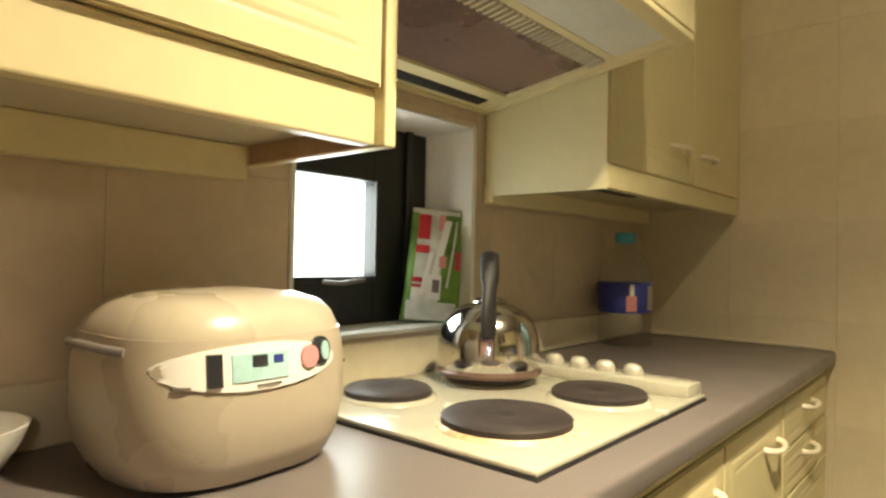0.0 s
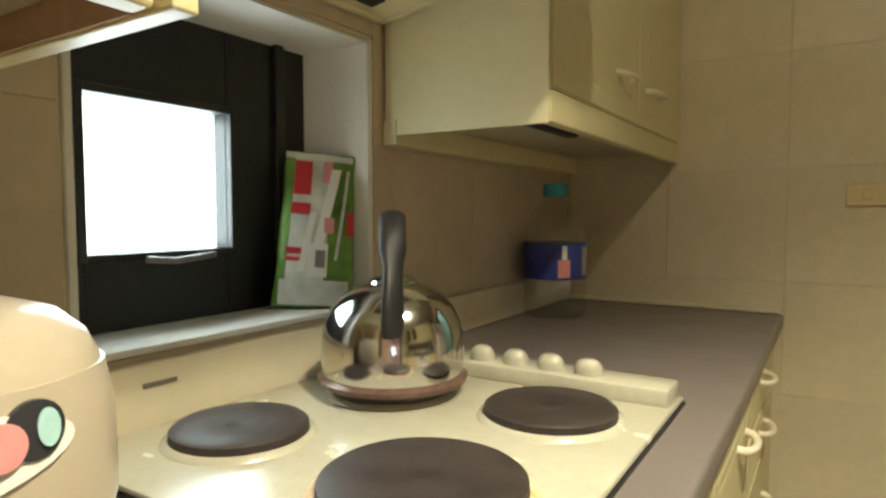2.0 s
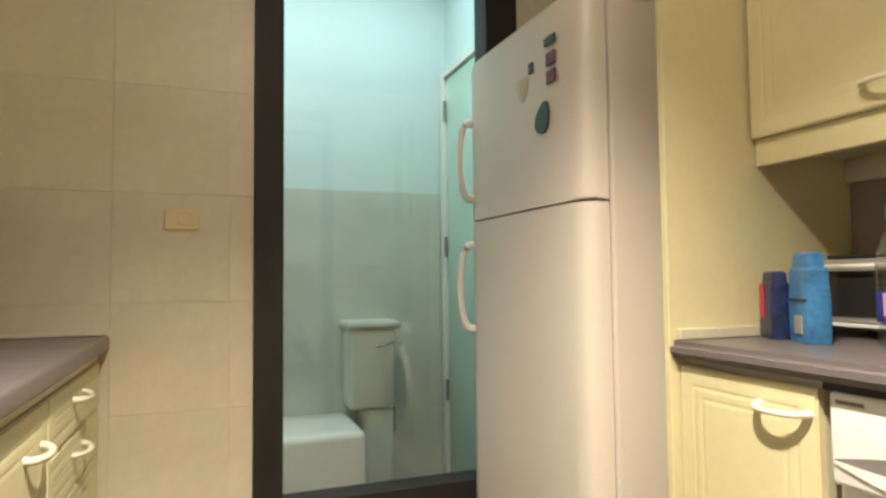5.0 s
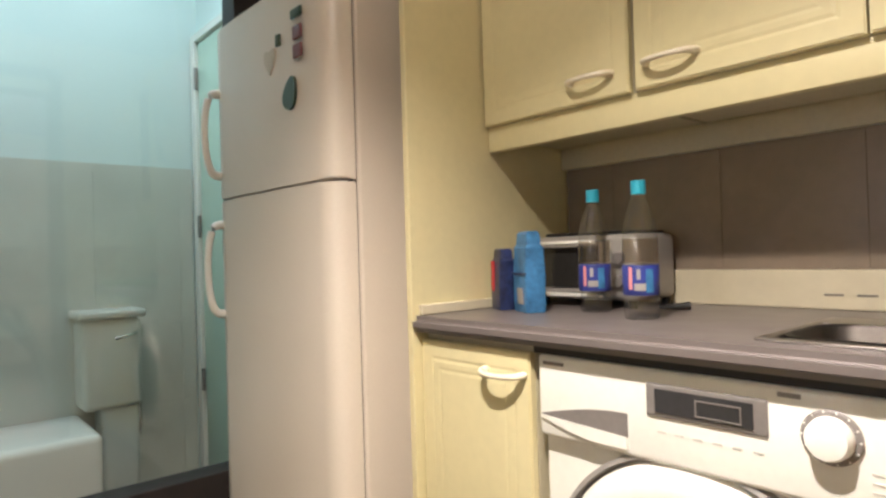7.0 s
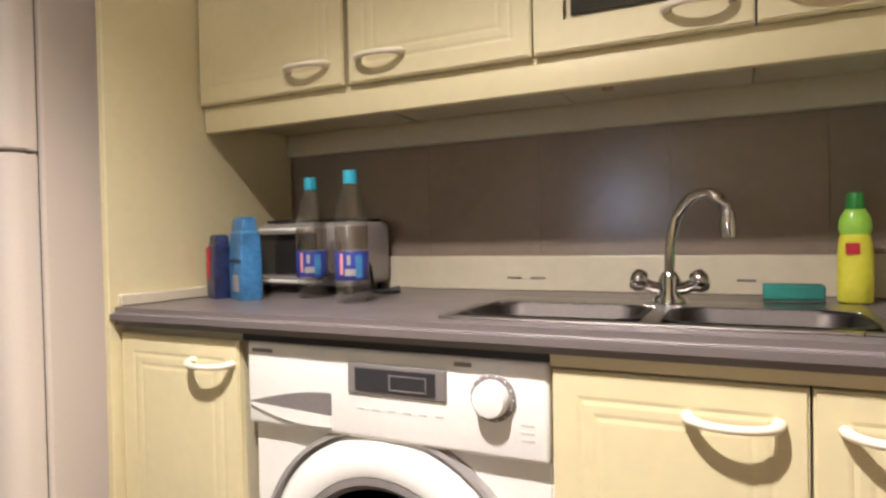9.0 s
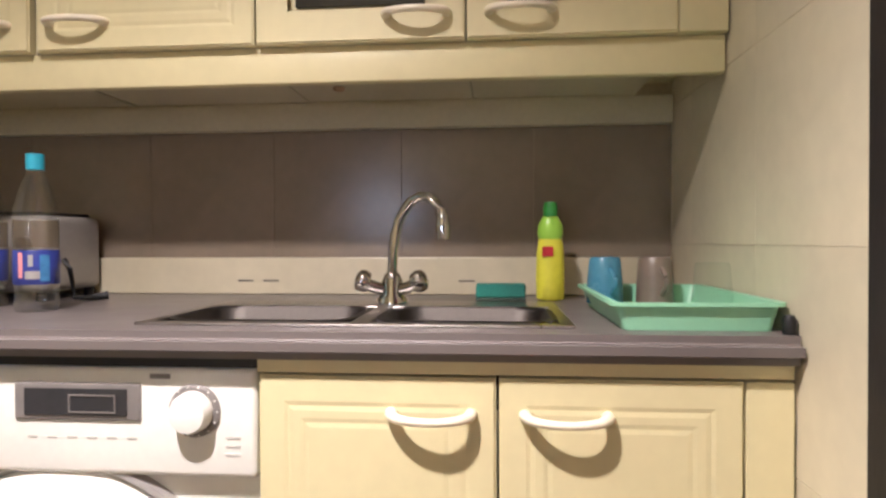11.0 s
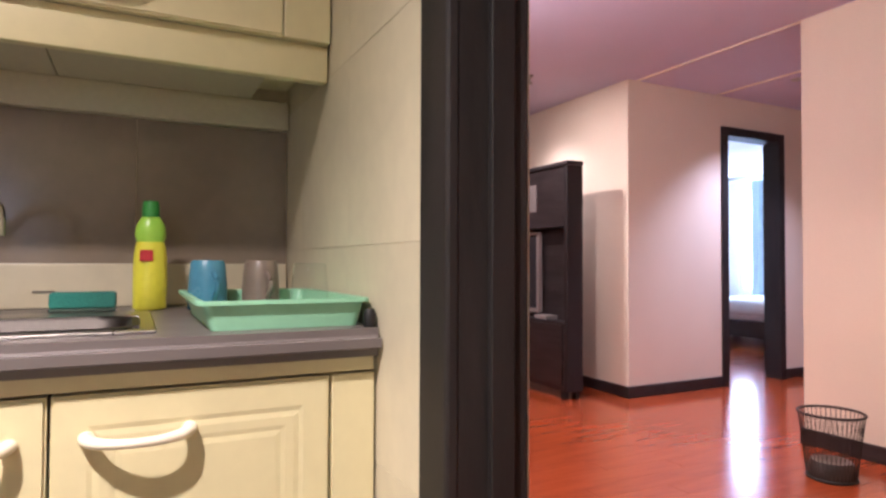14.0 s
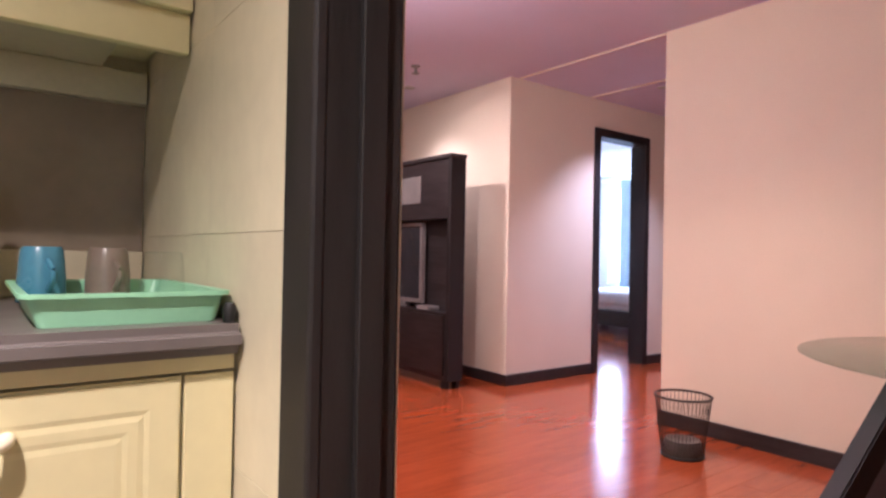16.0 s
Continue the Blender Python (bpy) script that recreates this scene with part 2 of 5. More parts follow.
def sweep(points, radius, seg=10, flat=1.0, bm=None, closed=False):
    """A tube along points; flat squeezes its section upright."""
    bm = bm or bmesh.new()
    pts, rings, n = [Vector(p) for p in points], [], len(points)
    for i, p in enumerate(pts):
        a, b = (pts[i - 1], pts[(i + 1) % n]) if closed else (pts[max(i - 1, 0)], pts[min(i + 1, n - 1)])
        d = (b - a).normalized()
        up = Vector((0, 0, 1)) if abs(d.z) < 0.9 else Vector((1, 0, 0))
        s = d.cross(up).normalized()
        u = s.cross(d).normalized()
        r = radius[i] if isinstance(radius, (list, tuple)) else radius
        rings.append([bm.verts.new(p + s * (r * math.cos(2 * math.pi * k / seg)) + u * (r * flat * math.sin(2 * math.pi * k / seg))) for k in range(seg)])
    for a, b in zip(rings, rings[1:] + (rings[:1] if closed else [])):
        for k in range(seg):
            bm.faces.new((a[k], a[(k + 1) % seg], b[(k + 1) % seg], b[k]))
    if not closed:
        bm.faces.new(rings[0][::-1]), bm.faces.new(rings[-1])
    return bm


def thing(name, loc, label, category, group="", kind=""):
    ob = new(name)
    ob.location = loc
    ob.empty_display_size = 0.05
    return tagged(ob, label, category, group, kind)


def part(name, bm, mat, parent=None, label="", smooth=None, subdiv=0):
    """Links a bmesh as one mesh object under a thing or under a part."""
    me = bpy.data.meshes.new(name)
    bmesh.ops.recalc_face_normals(bm, faces=bm.faces)
    bm.to_mesh(me)
    bm.free()
    me.materials.append(mat)
    if smooth is not None:
        me.polygons.foreach_set("use_smooth", [True] * len(me.polygons))
        me.set_sharp_from_angle(angle=radians(smooth))
    ob = new(name, me)
    if parent is not None:
        ob.parent = parent
        if parent.type == "EMPTY":
            ob.matrix_parent_inverse = Matrix.Translation(-parent.location)
    if label:
        ob["label"] = label
    if subdiv:
        md = ob.modifiers.new("subdivision", "SUBSURF")
        md.levels = md.render_levels = subdiv
    return ob


def solo(name, bm, mat, label, category, kind="", group="", smooth=None, subdiv=0):
    return tagged(part(name, bm, mat, None, "", smooth, subdiv), label, category, group, kind)


def structure(name, bm, mat, label="", smooth=None):
    return tagged(part(name, bm, mat, None, "", smooth), label, "structure", "", "structure")


def boxes(*rows, bev=0.0):
    bm = bmesh.new()
    for r in rows:
        box(bm, *r, bev=bev)
    return bm


# ---- the kitchen's shell ----
XW, XS, YS, YN, H = 0.50, 2.90, 0.597, 3.0, 2.42
wall_window = structure("wall_west", boxes((0.25, XW - 0.006, YS - 0.006, 1.51, 0, H), (0.25, XW - 0.006, 2.022, 3.08, 0, H), (0.25, XW - 0.006, 1.51, 2.022, 0, 1.0), (0.25, XW - 0.006, 1.51, 2.022, 1.472, H)), GROUT, "cream tiled kitchen wall with a small deep window")
wall_sink = structure("wall_east", B(XS + 0.006, 3.02, YS - 0.08, 3.08, 0, H), GROUT, "tiled wall behind the sink counter")
wall_door = structure("wall_south", boxes((2.10, 3.02, 0.517, YS - 0.006, 0, H), (1.10, 2.10, 0.517, YS - 0.006, 2.09, H), (0.25, 1.10, 0.517, YS - 0.006, 0, H)), GROUT, "cream tiled wall with the doorway to the living room")
wall_end = structure("wall_north", boxes((0.25, 1.466, YN + 0.006, 3.08, 0, H), (1.466, 2.327, YN + 0.006, 3.08, 2.16, H), (2.327, 3.02, YN + 0.006, 3.08, 0, H)), GROUT, "cream tiled end wall with a dark framed glass door")
structure("ceiling", B(0.25, 3.02, 0.517, 3.08, H, H + 0.08), KCEIL, "plain kitchen ceiling, darkened to cut bounced light")
structure("floor", B(0.25, 3.02, 0.50, 3.08, -0.06, 0), KFLOOR, "brown tiled kitchen floor")
# smooth tile-coloured lining of the window's reveal
structure("window_reveal", boxes((0.36, XW, 1.502, 1.512, 1.0, 1.472), (0.36, XW, 2.020, 2.030, 1.0, 1.472), (0.36, XW, 1.502, 2.030, 1.468, 1.466), (0.36, XW + 0.004, 1.502, 2.030, 0.994, 1.003), bev=0.002), PLASTER, "white plastered window reveal and sill")


def splay(rows, x0=0.36, x1=0.4995):
    """A splayed lining: rows of (y, z) at the frame and at the wall face."""
    bm = bmesh.new()
    a, b = ([bm.verts.new((x, y, z)) for y, z in r] for x, r in zip((x0, x1), rows))
    bm.faces.new(a), bm.faces.new(b[::-1])
    for k in range(4):
        bm.faces.new((a[k], a[(k + 1) % 4], b[(k + 1) % 4], b[k]))
    return bm


structure("reveal_lining", splay([((1.976, 1.003), (2.0195, 1.003), (2.0195, 1.4675), (1.976, 1.4675)), ((2.016, 1.003), (2.0195, 1.003), (2.0195, 1.4675), (2.016, 1.4675))]), PLASTER, "splayed white side of the window reveal")
structure("reveal_lining", splay([((1.513, 1.450), (1.976, 1.450), (1.976, 1.4675), (1.513, 1.4675)), ((1.513, 1.464), (2.015, 1.464), (2.015, 1.4675), (1.513, 1.4675))]), PLASTER, "splayed white top of the window reveal")

# window: black frame with one bright pane
win = thing("window_1", (0.37, 1.70, 1.0), "small black metal framed window with a bright frosted pane", "window", kind="structure")
part("window_frame", boxes((0.345, 0.378, 1.512, 1.582, 1.003, 1.468), (0.345, 0.378, 1.810, 2.020, 1.003, 1.468), (0.345, 0.378, 1.582, 1.810, 1.003, 1.110), (0.345, 0.378, 1.582, 1.810, 1.322, 1.468), bev=0.002), BLACKMETAL, win)
part("sash", boxes((0.372, 0.388, 1.570, 1.582, 1.098, 1.334), (0.372, 0.388, 1.810, 1.822, 1.098, 1.334), (0.372, 0.388, 1.582, 1.810, 1.098, 1.110), (0.372, 0.388, 1.582, 1.810, 1.322, 1.334), bev=0.002), BLACKMETAL, win)
part("mullion", B(0.378, 0.390, 1.905, 1.925, 1.003, 1.468, bev=0.003), BLACKMETAL, win)
part("latch", sweep([(0.392, 1.66, 1.100), (0.400, 1.70, 1.096), (0.396, 1.77, 1.102)], 0.005, 8), GREYPL, win, "small grey latch")
part("pane", B(0.352, 0.356, 1.580, 1.812, 1.108, 1.324), GLASS, win).visible_shadow = False
solo("backdrop", B(0.20, 0.21, 1.2, 2.2, 0.8, 1.7), DAYLIGHT, "overexposed daylight outside the kitchen window", "backdrop", "structure")

# end wall: dark framed glazed door, partly behind the fridge
gd = thing("door_1", (1.9, 3.0, 0), "dark wooden door frame with a large clear glass panel", "door", kind="structure")
part("stile", B(1.466, 1.549, 2.988, 3.085, 0, 2.16, bev=0.003), DARKWOOD, gd)
part("stile", B(2.207, 2.325, 2.988, 3.085, 0, 2.16, bev=0.003), DARKWOOD, gd)
part("top_rail", B(1.549, 2.207, 2.990, 3.083, 2.06, 2.16, bev=0.003), DARKWOOD, gd)
part("bottom_rail", B(1.549, 2.207, 2.990, 3.083, 0.0, 0.40, bev=0.003), DARKWOOD, gd)
part("glass_panel", B(1.547, 2.209, 3.030, 3.036, 0.396, 2.064), GLASS, gd).visible_shadow = False

# the back room seen through the glass
structure("wall_back_room", boxes((0.6, 2.62, 4.05, 4.13, 0, 2.6), (0.52, 0.6, 3.08, 4.13, 0, 2.6), (2.47, 2.55, 3.085, 4.05, 2.085, 2.6), (2.47, 2.55, 3.085, 3.14, 0, 2.085), (2.55, 2.62, 3.085, 4.13, 0, 2.6)), MINTWALL, "pale blue painted back room walls")
structure("back_room_ceiling", B(0.52, 2.62, 3.08, 4.13, 2.6, 2.66), PLASTER, "white back room ceiling")
structure("back_room_floor", B(0.52, 2.62, 3.08, 4.13, -0.06, 0), KFLOOR, "back room floor")
bd = thing("door_2", (2.45, 3.6, 0), "pale green metal door with rounded corners and dark hinges", "door", kind="structure")
part("leaf", B(2.448, 2.472, 3.17, 3.985, 0.03, 2.045, bev=0.012, seg=3), GREENDOOR, bd, smooth=40)
part("frame", boxes((2.435, 2.476, 3.99, 4.04, 0, 2.085), (2.435, 2.476, 3.14, 3.165, 0, 2.085), (2.435, 2.476, 3.165, 3.99, 2.05, 2.085), bev=0.004), WHITE_ENAMEL, bd, "white door frame")
for z in (0.45, 1.15, 1.83):
    part("hinge", lathe([(0.009, 0), (0.009, 0.10)], 10, Matrix.Translation((2.440, 3.985, z))), GREYPL, bd)
tub = thing("ledge", (1.4, 3.9, 0), "white tiled low ledge along the back wall", "ledge", kind="structure")
part("body", B(0.62, 1.95, 3.62, 4.04, 0, 0.43, bev=0.03, seg=4), WHITE_ENAMEL, tub, smooth=40)
cs = thing("cistern", (2.0, 3.95, 0), "white ceramic cistern with a chrome lever against the tiled wall", "cistern")
part("pedestal", B(2.0, 2.14, 3.88, 4.035, 0, 0.46, bev=0.02, seg=3), DULLCER, cs, smooth=40)
part("tank", B(1.93, 2.15, 3.86, 4.038, 0.46, 0.82, bev=0.025, seg=4), DULLCER, cs, smooth=40)
part("lid", B(1.915, 2.165, 3.845, 4.039, 0.821, 0.855, bev=0.012, seg=3), DULLCER, cs, smooth=40)
part("lever", sweep([(2.12, 3.862, 0.76), (2.12, 3.835, 0.76), (2.08, 3.825, 0.75), (2.04, 3.825, 0.745)], 0.007, 8), CHROME, cs, "chrome flush lever", 60)
part("supply_pipe", sweep([(2.17, 4.02, 0.30), (2.17, 3.98, 0.34), (2.155, 3.96, 0.52)], 0.008, 8), CHROME, cs, "chrome supply pipe", 60)

# doorway to the living room
dr = thing("door_3", (2.10, 0.56, 0), "dark stained wooden door frame", "door", kind="structure")
part("casing", B(2.088, 2.157, YS - 0.002, YS + 0.014, 0, 2.16, bev=0.004), DARKWOOD, dr)
part("lining", B(2.090, 2.10, 0.508, YS + 0.008, 0, 2.09, bev=0.003), DARKWOOD, dr)
part("stop", B(2.082, 2.091, 0.530, 0.560, 0, 2.07, bev=0.002), DARKWOOD, dr)
part("casing", B(2.10, 2.17, 0.498, 0.5155, 0, 2.16, bev=0.004), DARKWOOD, dr)
part("casing", B(1.03, 1.10, YS - 0.002, YS + 0.014, 0, 2.16, bev=0.004), DARKWOOD, dr)
part("lining", B(1.10, 1.122, 0.508, YS + 0.008, 0, 2.09, bev=0.003), DARKWOOD, dr)
part("head", B(1.03, 2.157, YS - 0.001, YS + 0.013, 2.16, 2.23, bev=0.004), DARKWOOD, dr)
part("head_lining", B(1.122, 2.090, 0.509, YS + 0.007, 2.07, 2.09, bev=0.003), DARKWOOD, dr)

# ---- living room, corridor and bedroom shell ----
HL = 2.36
structure("living_floor", B(-0.5, 9.0, -7.7, 0.50, -0.06, -0.012), PARQUET, "glossy red parquet floor")
structure("living_ceiling", boxes((-0.5, 5.05, -2.43, 0.517, HL, HL + 0.08), (5.05, 9.0, -2.36, 0.517, HL, HL + 0.08), (-0.5, 5.05, -6.6, -2.43, HL, HL + 0.08)), LILAC_CEIL, "lilac-white living room ceiling")
structure("wall_living_north", boxes((3.02, 9.0, 0.43, 0.517, 0, HL), (-0.5, 1.10, 0.50, 0.516, 0, HL), (2.10, 3.02, 0.50, 0.516, 0, HL), (1.10, 2.10, 0.50, 0.516, 2.10, HL)), PINK_WALL, "pale pink painted wall")
structure("wall_living_south", B(-0.5, 3.69, -2.55, -2.43, 0, HL), PINK_WALL, "pale pink painted living room wall")
structure("wall_corridor_west", B(3.57, 3.69, -6.6, -2.55, 0, HL), PINK_WALL, "pale corridor wall")
structure("wall_tv", B(5.10, 9.0, -2.46, -2.36, 0, HL), PINK_WALL, "pale pink wall behind the television cabinet")
structure("wall_corridor_east", boxes((4.97, 5.10, -3.36, -2.36, 0, HL), (4.97, 5.10, -6.6, -4.12, 0, HL), (4.97, 5.10, -4.12, -3.36, 2.10, HL)), PINK_WALL, "pale corridor wall with the bedroom doorway")
structure("wall_corridor_end", B(3.57, 5.10, -6.7, -6.6, 0, HL), PINK_WALL, "pale wall at the corridor's end")
structure("wall_living_far", boxes((9.0, 9.1, -2.4, 0.517, 0, HL), (-0.6, -0.5, -2.55, 0.517, 0, HL)), PINK_WALL, "plain living room end wall")
structure("wall_bedroom", boxes((8.3, 8.4, -7.7, -2.46, 0, HL), (5.10, 5.7, -7.7, -7.6, 0, HL), (8.1, 8.4, -7.7, -7.6, 0, HL), (5.7, 8.1, -7.7, -7.6, 0, 0.55), (5.7, 8.1, -7.7, -7.6, 2.2, HL), (4.97, 5.10, -7.7, -6.6, 0, HL)), PLASTER, "white bedroom walls with a wide window")
structure("bedroom_ceiling", B(5.05, 8.4, -7.7, -2.36, HL, HL + 0.08), PLASTER, "white bedroom ceiling")
structure("baseboard", boxes((1.0, 3.695, -2.432, -2.415, 0, 0.085), (4.955, 9.0, -2.362, -2.345, 0, 0.085), (4.953, 4.972, -3.35, -2.345, 0, 0.085), (4.953, 4.972, -6.6, -4.12, 0, 0.085), (3.689, 3.705, -6.6, -2.415, 0, 0.085), bev=0.002), DARKWOOD_H, "dark wooden baseboards")
d4 = thing("door_4", (5.03, -3.9, 0), "dark wooden bedroom door frame, doorway open", "door", kind="structure")
part("casing", B(4.950, 4.968, -3.42, -3.35, 0, 2.11, bev=0.003), DARKWOOD, d4)
part("casing", B(4.950, 4.968, -4.13, -4.06, 0, 2.11, bev=0.003), DARKWOOD, d4)
part("head", B(4.9505, 4.9675, -4.06, -3.42, 2.04, 2.11, bev=0.003), DARKWOOD, d4)
part("lining", boxes((4.968, 5.105, -3.41, -3.362, 0, 2.05), (4.968, 5.105, -4.118, -4.07, 0, 2.05), (4.968, 5.105, -4.07, -3.41, 2.04, 2.06)), DARKWOOD, d4)
part("leaf", B(5.112, 5.152, -4.93, -4.12, 0.01, 2.04, bev=0.003), DARKWOOD, d4, "open dark wooden door leaf")

# ---- cabinets ----
def bow_handle(parent, x, y, z, side, width=0.105, depth=0.038):
    """A bow handle on a door whose front is at x; side: -1 looks to -x, 1 to +x."""
    n = 18
    pts, rad = [], []
    for k in range(n + 1):
        a = math.pi * k / n
        pts.append((x + side * (depth * math.sin(a) ** 0.75 - 0.003), y - width / 2 * math.cos(a), z - 0.003 * math.sin(a)))
        rad.append(0.0090 - 0.0024 * math.sin(a))
    part("handle", sweep(pts, rad, 12, 0.85), HANDLE, parent, "cream plastic bow handle", 60)


def routed_door(x, side, y0, y1, z0, z1, thick=0.018, glazed=False, margin=0.035):
    """A door slab with routed lines; its front is at x."""
    bm = bmesh.new()
    box(bm, x, x - side * thick, y0, y1, z0, z1)
    front = [f for f in bm.faces if abs(f.calc_center_median().x - x) < 1e-5]
    if glazed:
        r = bmesh.ops.inset_region(bm, faces=front, thickness=0.08, depth=0)
        bmesh.ops.delete(bm, geom=front, context="FACES")
    else:
        for thick_in, deep in ((margin, 0.0), (0.006, -0.0012), (0.007, 0.0012), (0.010, 0.0), (0.006, -0.0009), (0.007, 0.0009)):
            bmesh.ops.inset_region(bm, faces=front, thickness=thick_in, depth=deep, use_even_offset=True)
    outer = [e for e in bm.edges if all(abs(v.co.x - x) < 1e-5 for v in e.verts) and (all(abs(v.co.y - y0) < 1e-5 for v in e.verts) or all(abs(v.co.y - y1) < 1e-5 for v in e.verts) or all(abs(v.co.z - z0) < 1e-5 for v in e.verts) or all(abs(v.co.z - z1) < 1e-5 for v in e.verts))]
    bmesh.ops.bevel(bm, geom=outer, offset=0.003, segments=2, affect="EDGES")
    return bm


def cabinet(name, label, side, xf, xb, y0, y1, z0, z1, doors, group, handle_z, width=0.105):
    """A cabinet unit; doors: (y0, y1, z0, z1, handle y or None, glazed)."""
    c = thing(name, ((xf + xb) / 2, (y0 + y1) / 2, z0), label, "cabinet", group)
    t = 0.016
    inner = xf - side * 0.02
    for pname, r in (("side_panel", (inner, xb, y0 + 0.001, y0 + t, z0, z1)), ("side_panel", (inner, xb, y1 - t, y1 - 0.001, z0, z1)), ("bottom_panel", (inner, xb, y0 + t, y1 - t, z0, z0 + t)), ("top_panel", (inner, xb, y0 + t, y1 - t, z1 - t, z1)), ("back_panel", (xb, xb + side * 0.008, y0 + t, y1 - t, z0 + t, z1 - t))):
        part(pname, B(*r), CREAM_IN, c)
    for a, b, lo, hi, hy, glazed in doors:
        d = part("door", routed_door(xf, side, a + 0.0015, b - 0.0015, lo, hi, glazed=glazed), CREAM, c)
        if glazed:
            part("glass", B(xf - side * 0.009, xf - side * 0.013, a + 0.07, b - 0.07, lo + 0.065, hi - 0.065), DARKGLASS, d, "dark glass panel")
        if hy is not None:
            bow_handle(d, xf, hy, handle_z, side, width, 0.038 if side < 0 else 0.028)
    return c


G = "fitted kitchen units"
# sink side, upper row
UX, UB = 2.552, 2.896
cabinet("wall_cabinet", "cream laminate wall cabinet with a plain door", -1, UX, UB, 1.821, 2.246, 1.338, 2.2, [(1.821, 2.246, 1.366, 2.19, 1.916, False)], G, 1.415)
cabinet("wall_cabinet", "cream laminate wall cabinet with a plain door", -1, UX, UB, 1.402, 1.810, 1.338, 2.2, [(1.402, 1.810, 1.366, 2.19, 1.729, False)], G, 1.415)
cabinet("wall_cabinet", "cream laminate wall cabinet with a smoked glass door", -1, UX, UB, 1.033, 1.401, 1.338, 2.2, [(1.033, 1.401, 1.366, 2.19, 1.117, True)], G, 1.41)
cabinet("wall_cabinet", "cream laminate wall cabinet with a smoked glass door", -1, UX, UB, 0.680, 1.032, 1.338, 2.2, [(0.680, 1.032, 1.366, 2.19, 0.941, True)], G, 1.41)
solo("filler_panel", B(2.5555, 2.896, 0.600, 0.679, 1.3665, 2.2, bev=0.002), CREAM, "narrow cream filler panel beside the wall cabinets", "panel")
solo("light_rail", B(2.570, 2.592, 0.600, 2.249, 1.302, 1.3655, bev=0.003), CREAM, "cream light rail under the wall cabinets", "trim", smooth=40)
solo("cabinet_button", lathe([(0.012, 0), (0.012, 0.006), (0.006, 0.009)], 16, pose(2.75, 1.303, 1.338, 180)), BROWN_BOARD, "small brown plug under the wall cabinets", "button")
# sink side, tall panel and lower row
solo("tall_panel", B(2.302, 2.896, 2.251, 2.269, 0, 2.36, bev=0.002), CREAM, "tall cream end panel between fridge and counter", "panel")
LX, LB = 2.325, 2.88
cabinet("base_cabinet", "narrow cream base cabinet with one door", -1, LX, LB, 1.917, 2.249, 0.10, 0.858, [(1.917, 2.249, 0.10, 0.845, 1.985, False)], G, 0.80)
cabinet("base_cabinet", "cream base cabinet under the sink", -1, LX, LB, 0.981, 1.310, 0.10, 0.74, [(0.981, 1.310, 0.10, 0.838, 1.070, False)], G, 0.79, 0.108)
cabinet("base_cabinet", "cream base cabinet under the sink", -1, LX, LB, 0.662, 0.980, 0.10, 0.74, [(0.662, 0.980, 0.10, 0.838, 0.890, False)], G, 0.79, 0.108)
solo("filler_panel", B(2.327, 2.345, 0.600, 0.660, 0.10, 0.838, bev=0.002), CREAM, "narrow cream filler beside the base cabinet", "panel")
solo("front_rail", B(2.328, 2.345, 0.600, 1.312, 0.8415, 0.8615, bev=0.001), CREAM, "cream rail under the worktop", "trim")
solo("plinth", B(2.38, 2.40, 0.600, 2.249, 0, 0.10), CREAM, "cream plinth under the base cabinets", "trim")

# window side, wall cabinets
RX = 0.826
rc = cabinet("wall_cabinet", "cream laminate wall cabinet with two doors", 1, RX, 0.504, 2.068, 2.996, 1.335, 2.2, [(2.068, 2.575, 1.362, 2.19, 2.46, False), (2.575, 2.996, 1.362, 2.19, 2.69, False)], G, 1.45, 0.10)
part("side_panel", B(0.504, RX - 0.002, 2.061, 2.0675, 1.306, 2.2, bev=0.001), CREAM, rc)
part("light_rail", B(0.803, 0.8255, 2.0685, 2.994, 1.308, 1.360, bev=0.003), CREAM, rc)
part("lamp_strip", B(0.762, 0.786, 2.085, 2.30, 1.310, 1.330, bev=0.003), BLACKPL, rc, "dark strip under the cabinet")
lc = cabinet("wall_cabinet", "cream laminate wall cabinet with routed doors", 1, 0.838, 0.504, 0.62, 1.401, 1.338, 2.2, [(0.62, 1.02, 1.372, 2.19, None, False), (1.02, 1.401, 1.372, 2.19, 1.08, False)], G, 1.47, 0.10)
part("end_panel", B(0.504, 0.842, 1.402, 1.422, 1.296, 2.2, bev=0.002), CREAM, lc)
part("light_rail", B(0.80, 0.825, 0.62, 1.401, 1.298, 1.370, bev=0.003), CREAM, lc)
part("bottom_board", B(0.506, 0.80, 0.62, 1.399, 1.328, 1.338), CREAM_IN, lc)
part("end_lining", B(0.532, 0.799, 1.3985, 1.4015, 1.298, 1.3275), BROWN_BOARD, lc, "raw brown inner face of the end panel")

# window side, lower row and worktop
for a, b in ((0.60, 1.05), (1.05, 1.50), (1.50, 2.02), (2.02, 2.45)):
    cabinet("base_cabinet", "cream base cabinet under the hob counter", 1, 1.078, 0.52, a, b - 0.001, 0.10, 0.80, [(a, b, 0.10, 0.832, b - 0.10, False)], G, 0.76)
dc = thing("drawer_cabinet", (0.8, 2.72, 0.1), "cream drawer cabinet with bow handles", "cabinet", G)
part("body", B(0.52, 1.056, 2.452, 2.994, 0.10, 0.80), CREAM_IN, dc)
for lo, hi in ((0.10, 0.36), (0.365, 0.60), (0.605, 0.715), (0.72, 0.832)):
    d = part("drawer", routed_door(1.078, 1, 2.453, 2.994, lo, hi, margin=0.02), CREAM, dc)
    bow_handle(d, 1.078, 2.72, (lo + hi) / 2 + 0.015, 1, 0.105, 0.028)
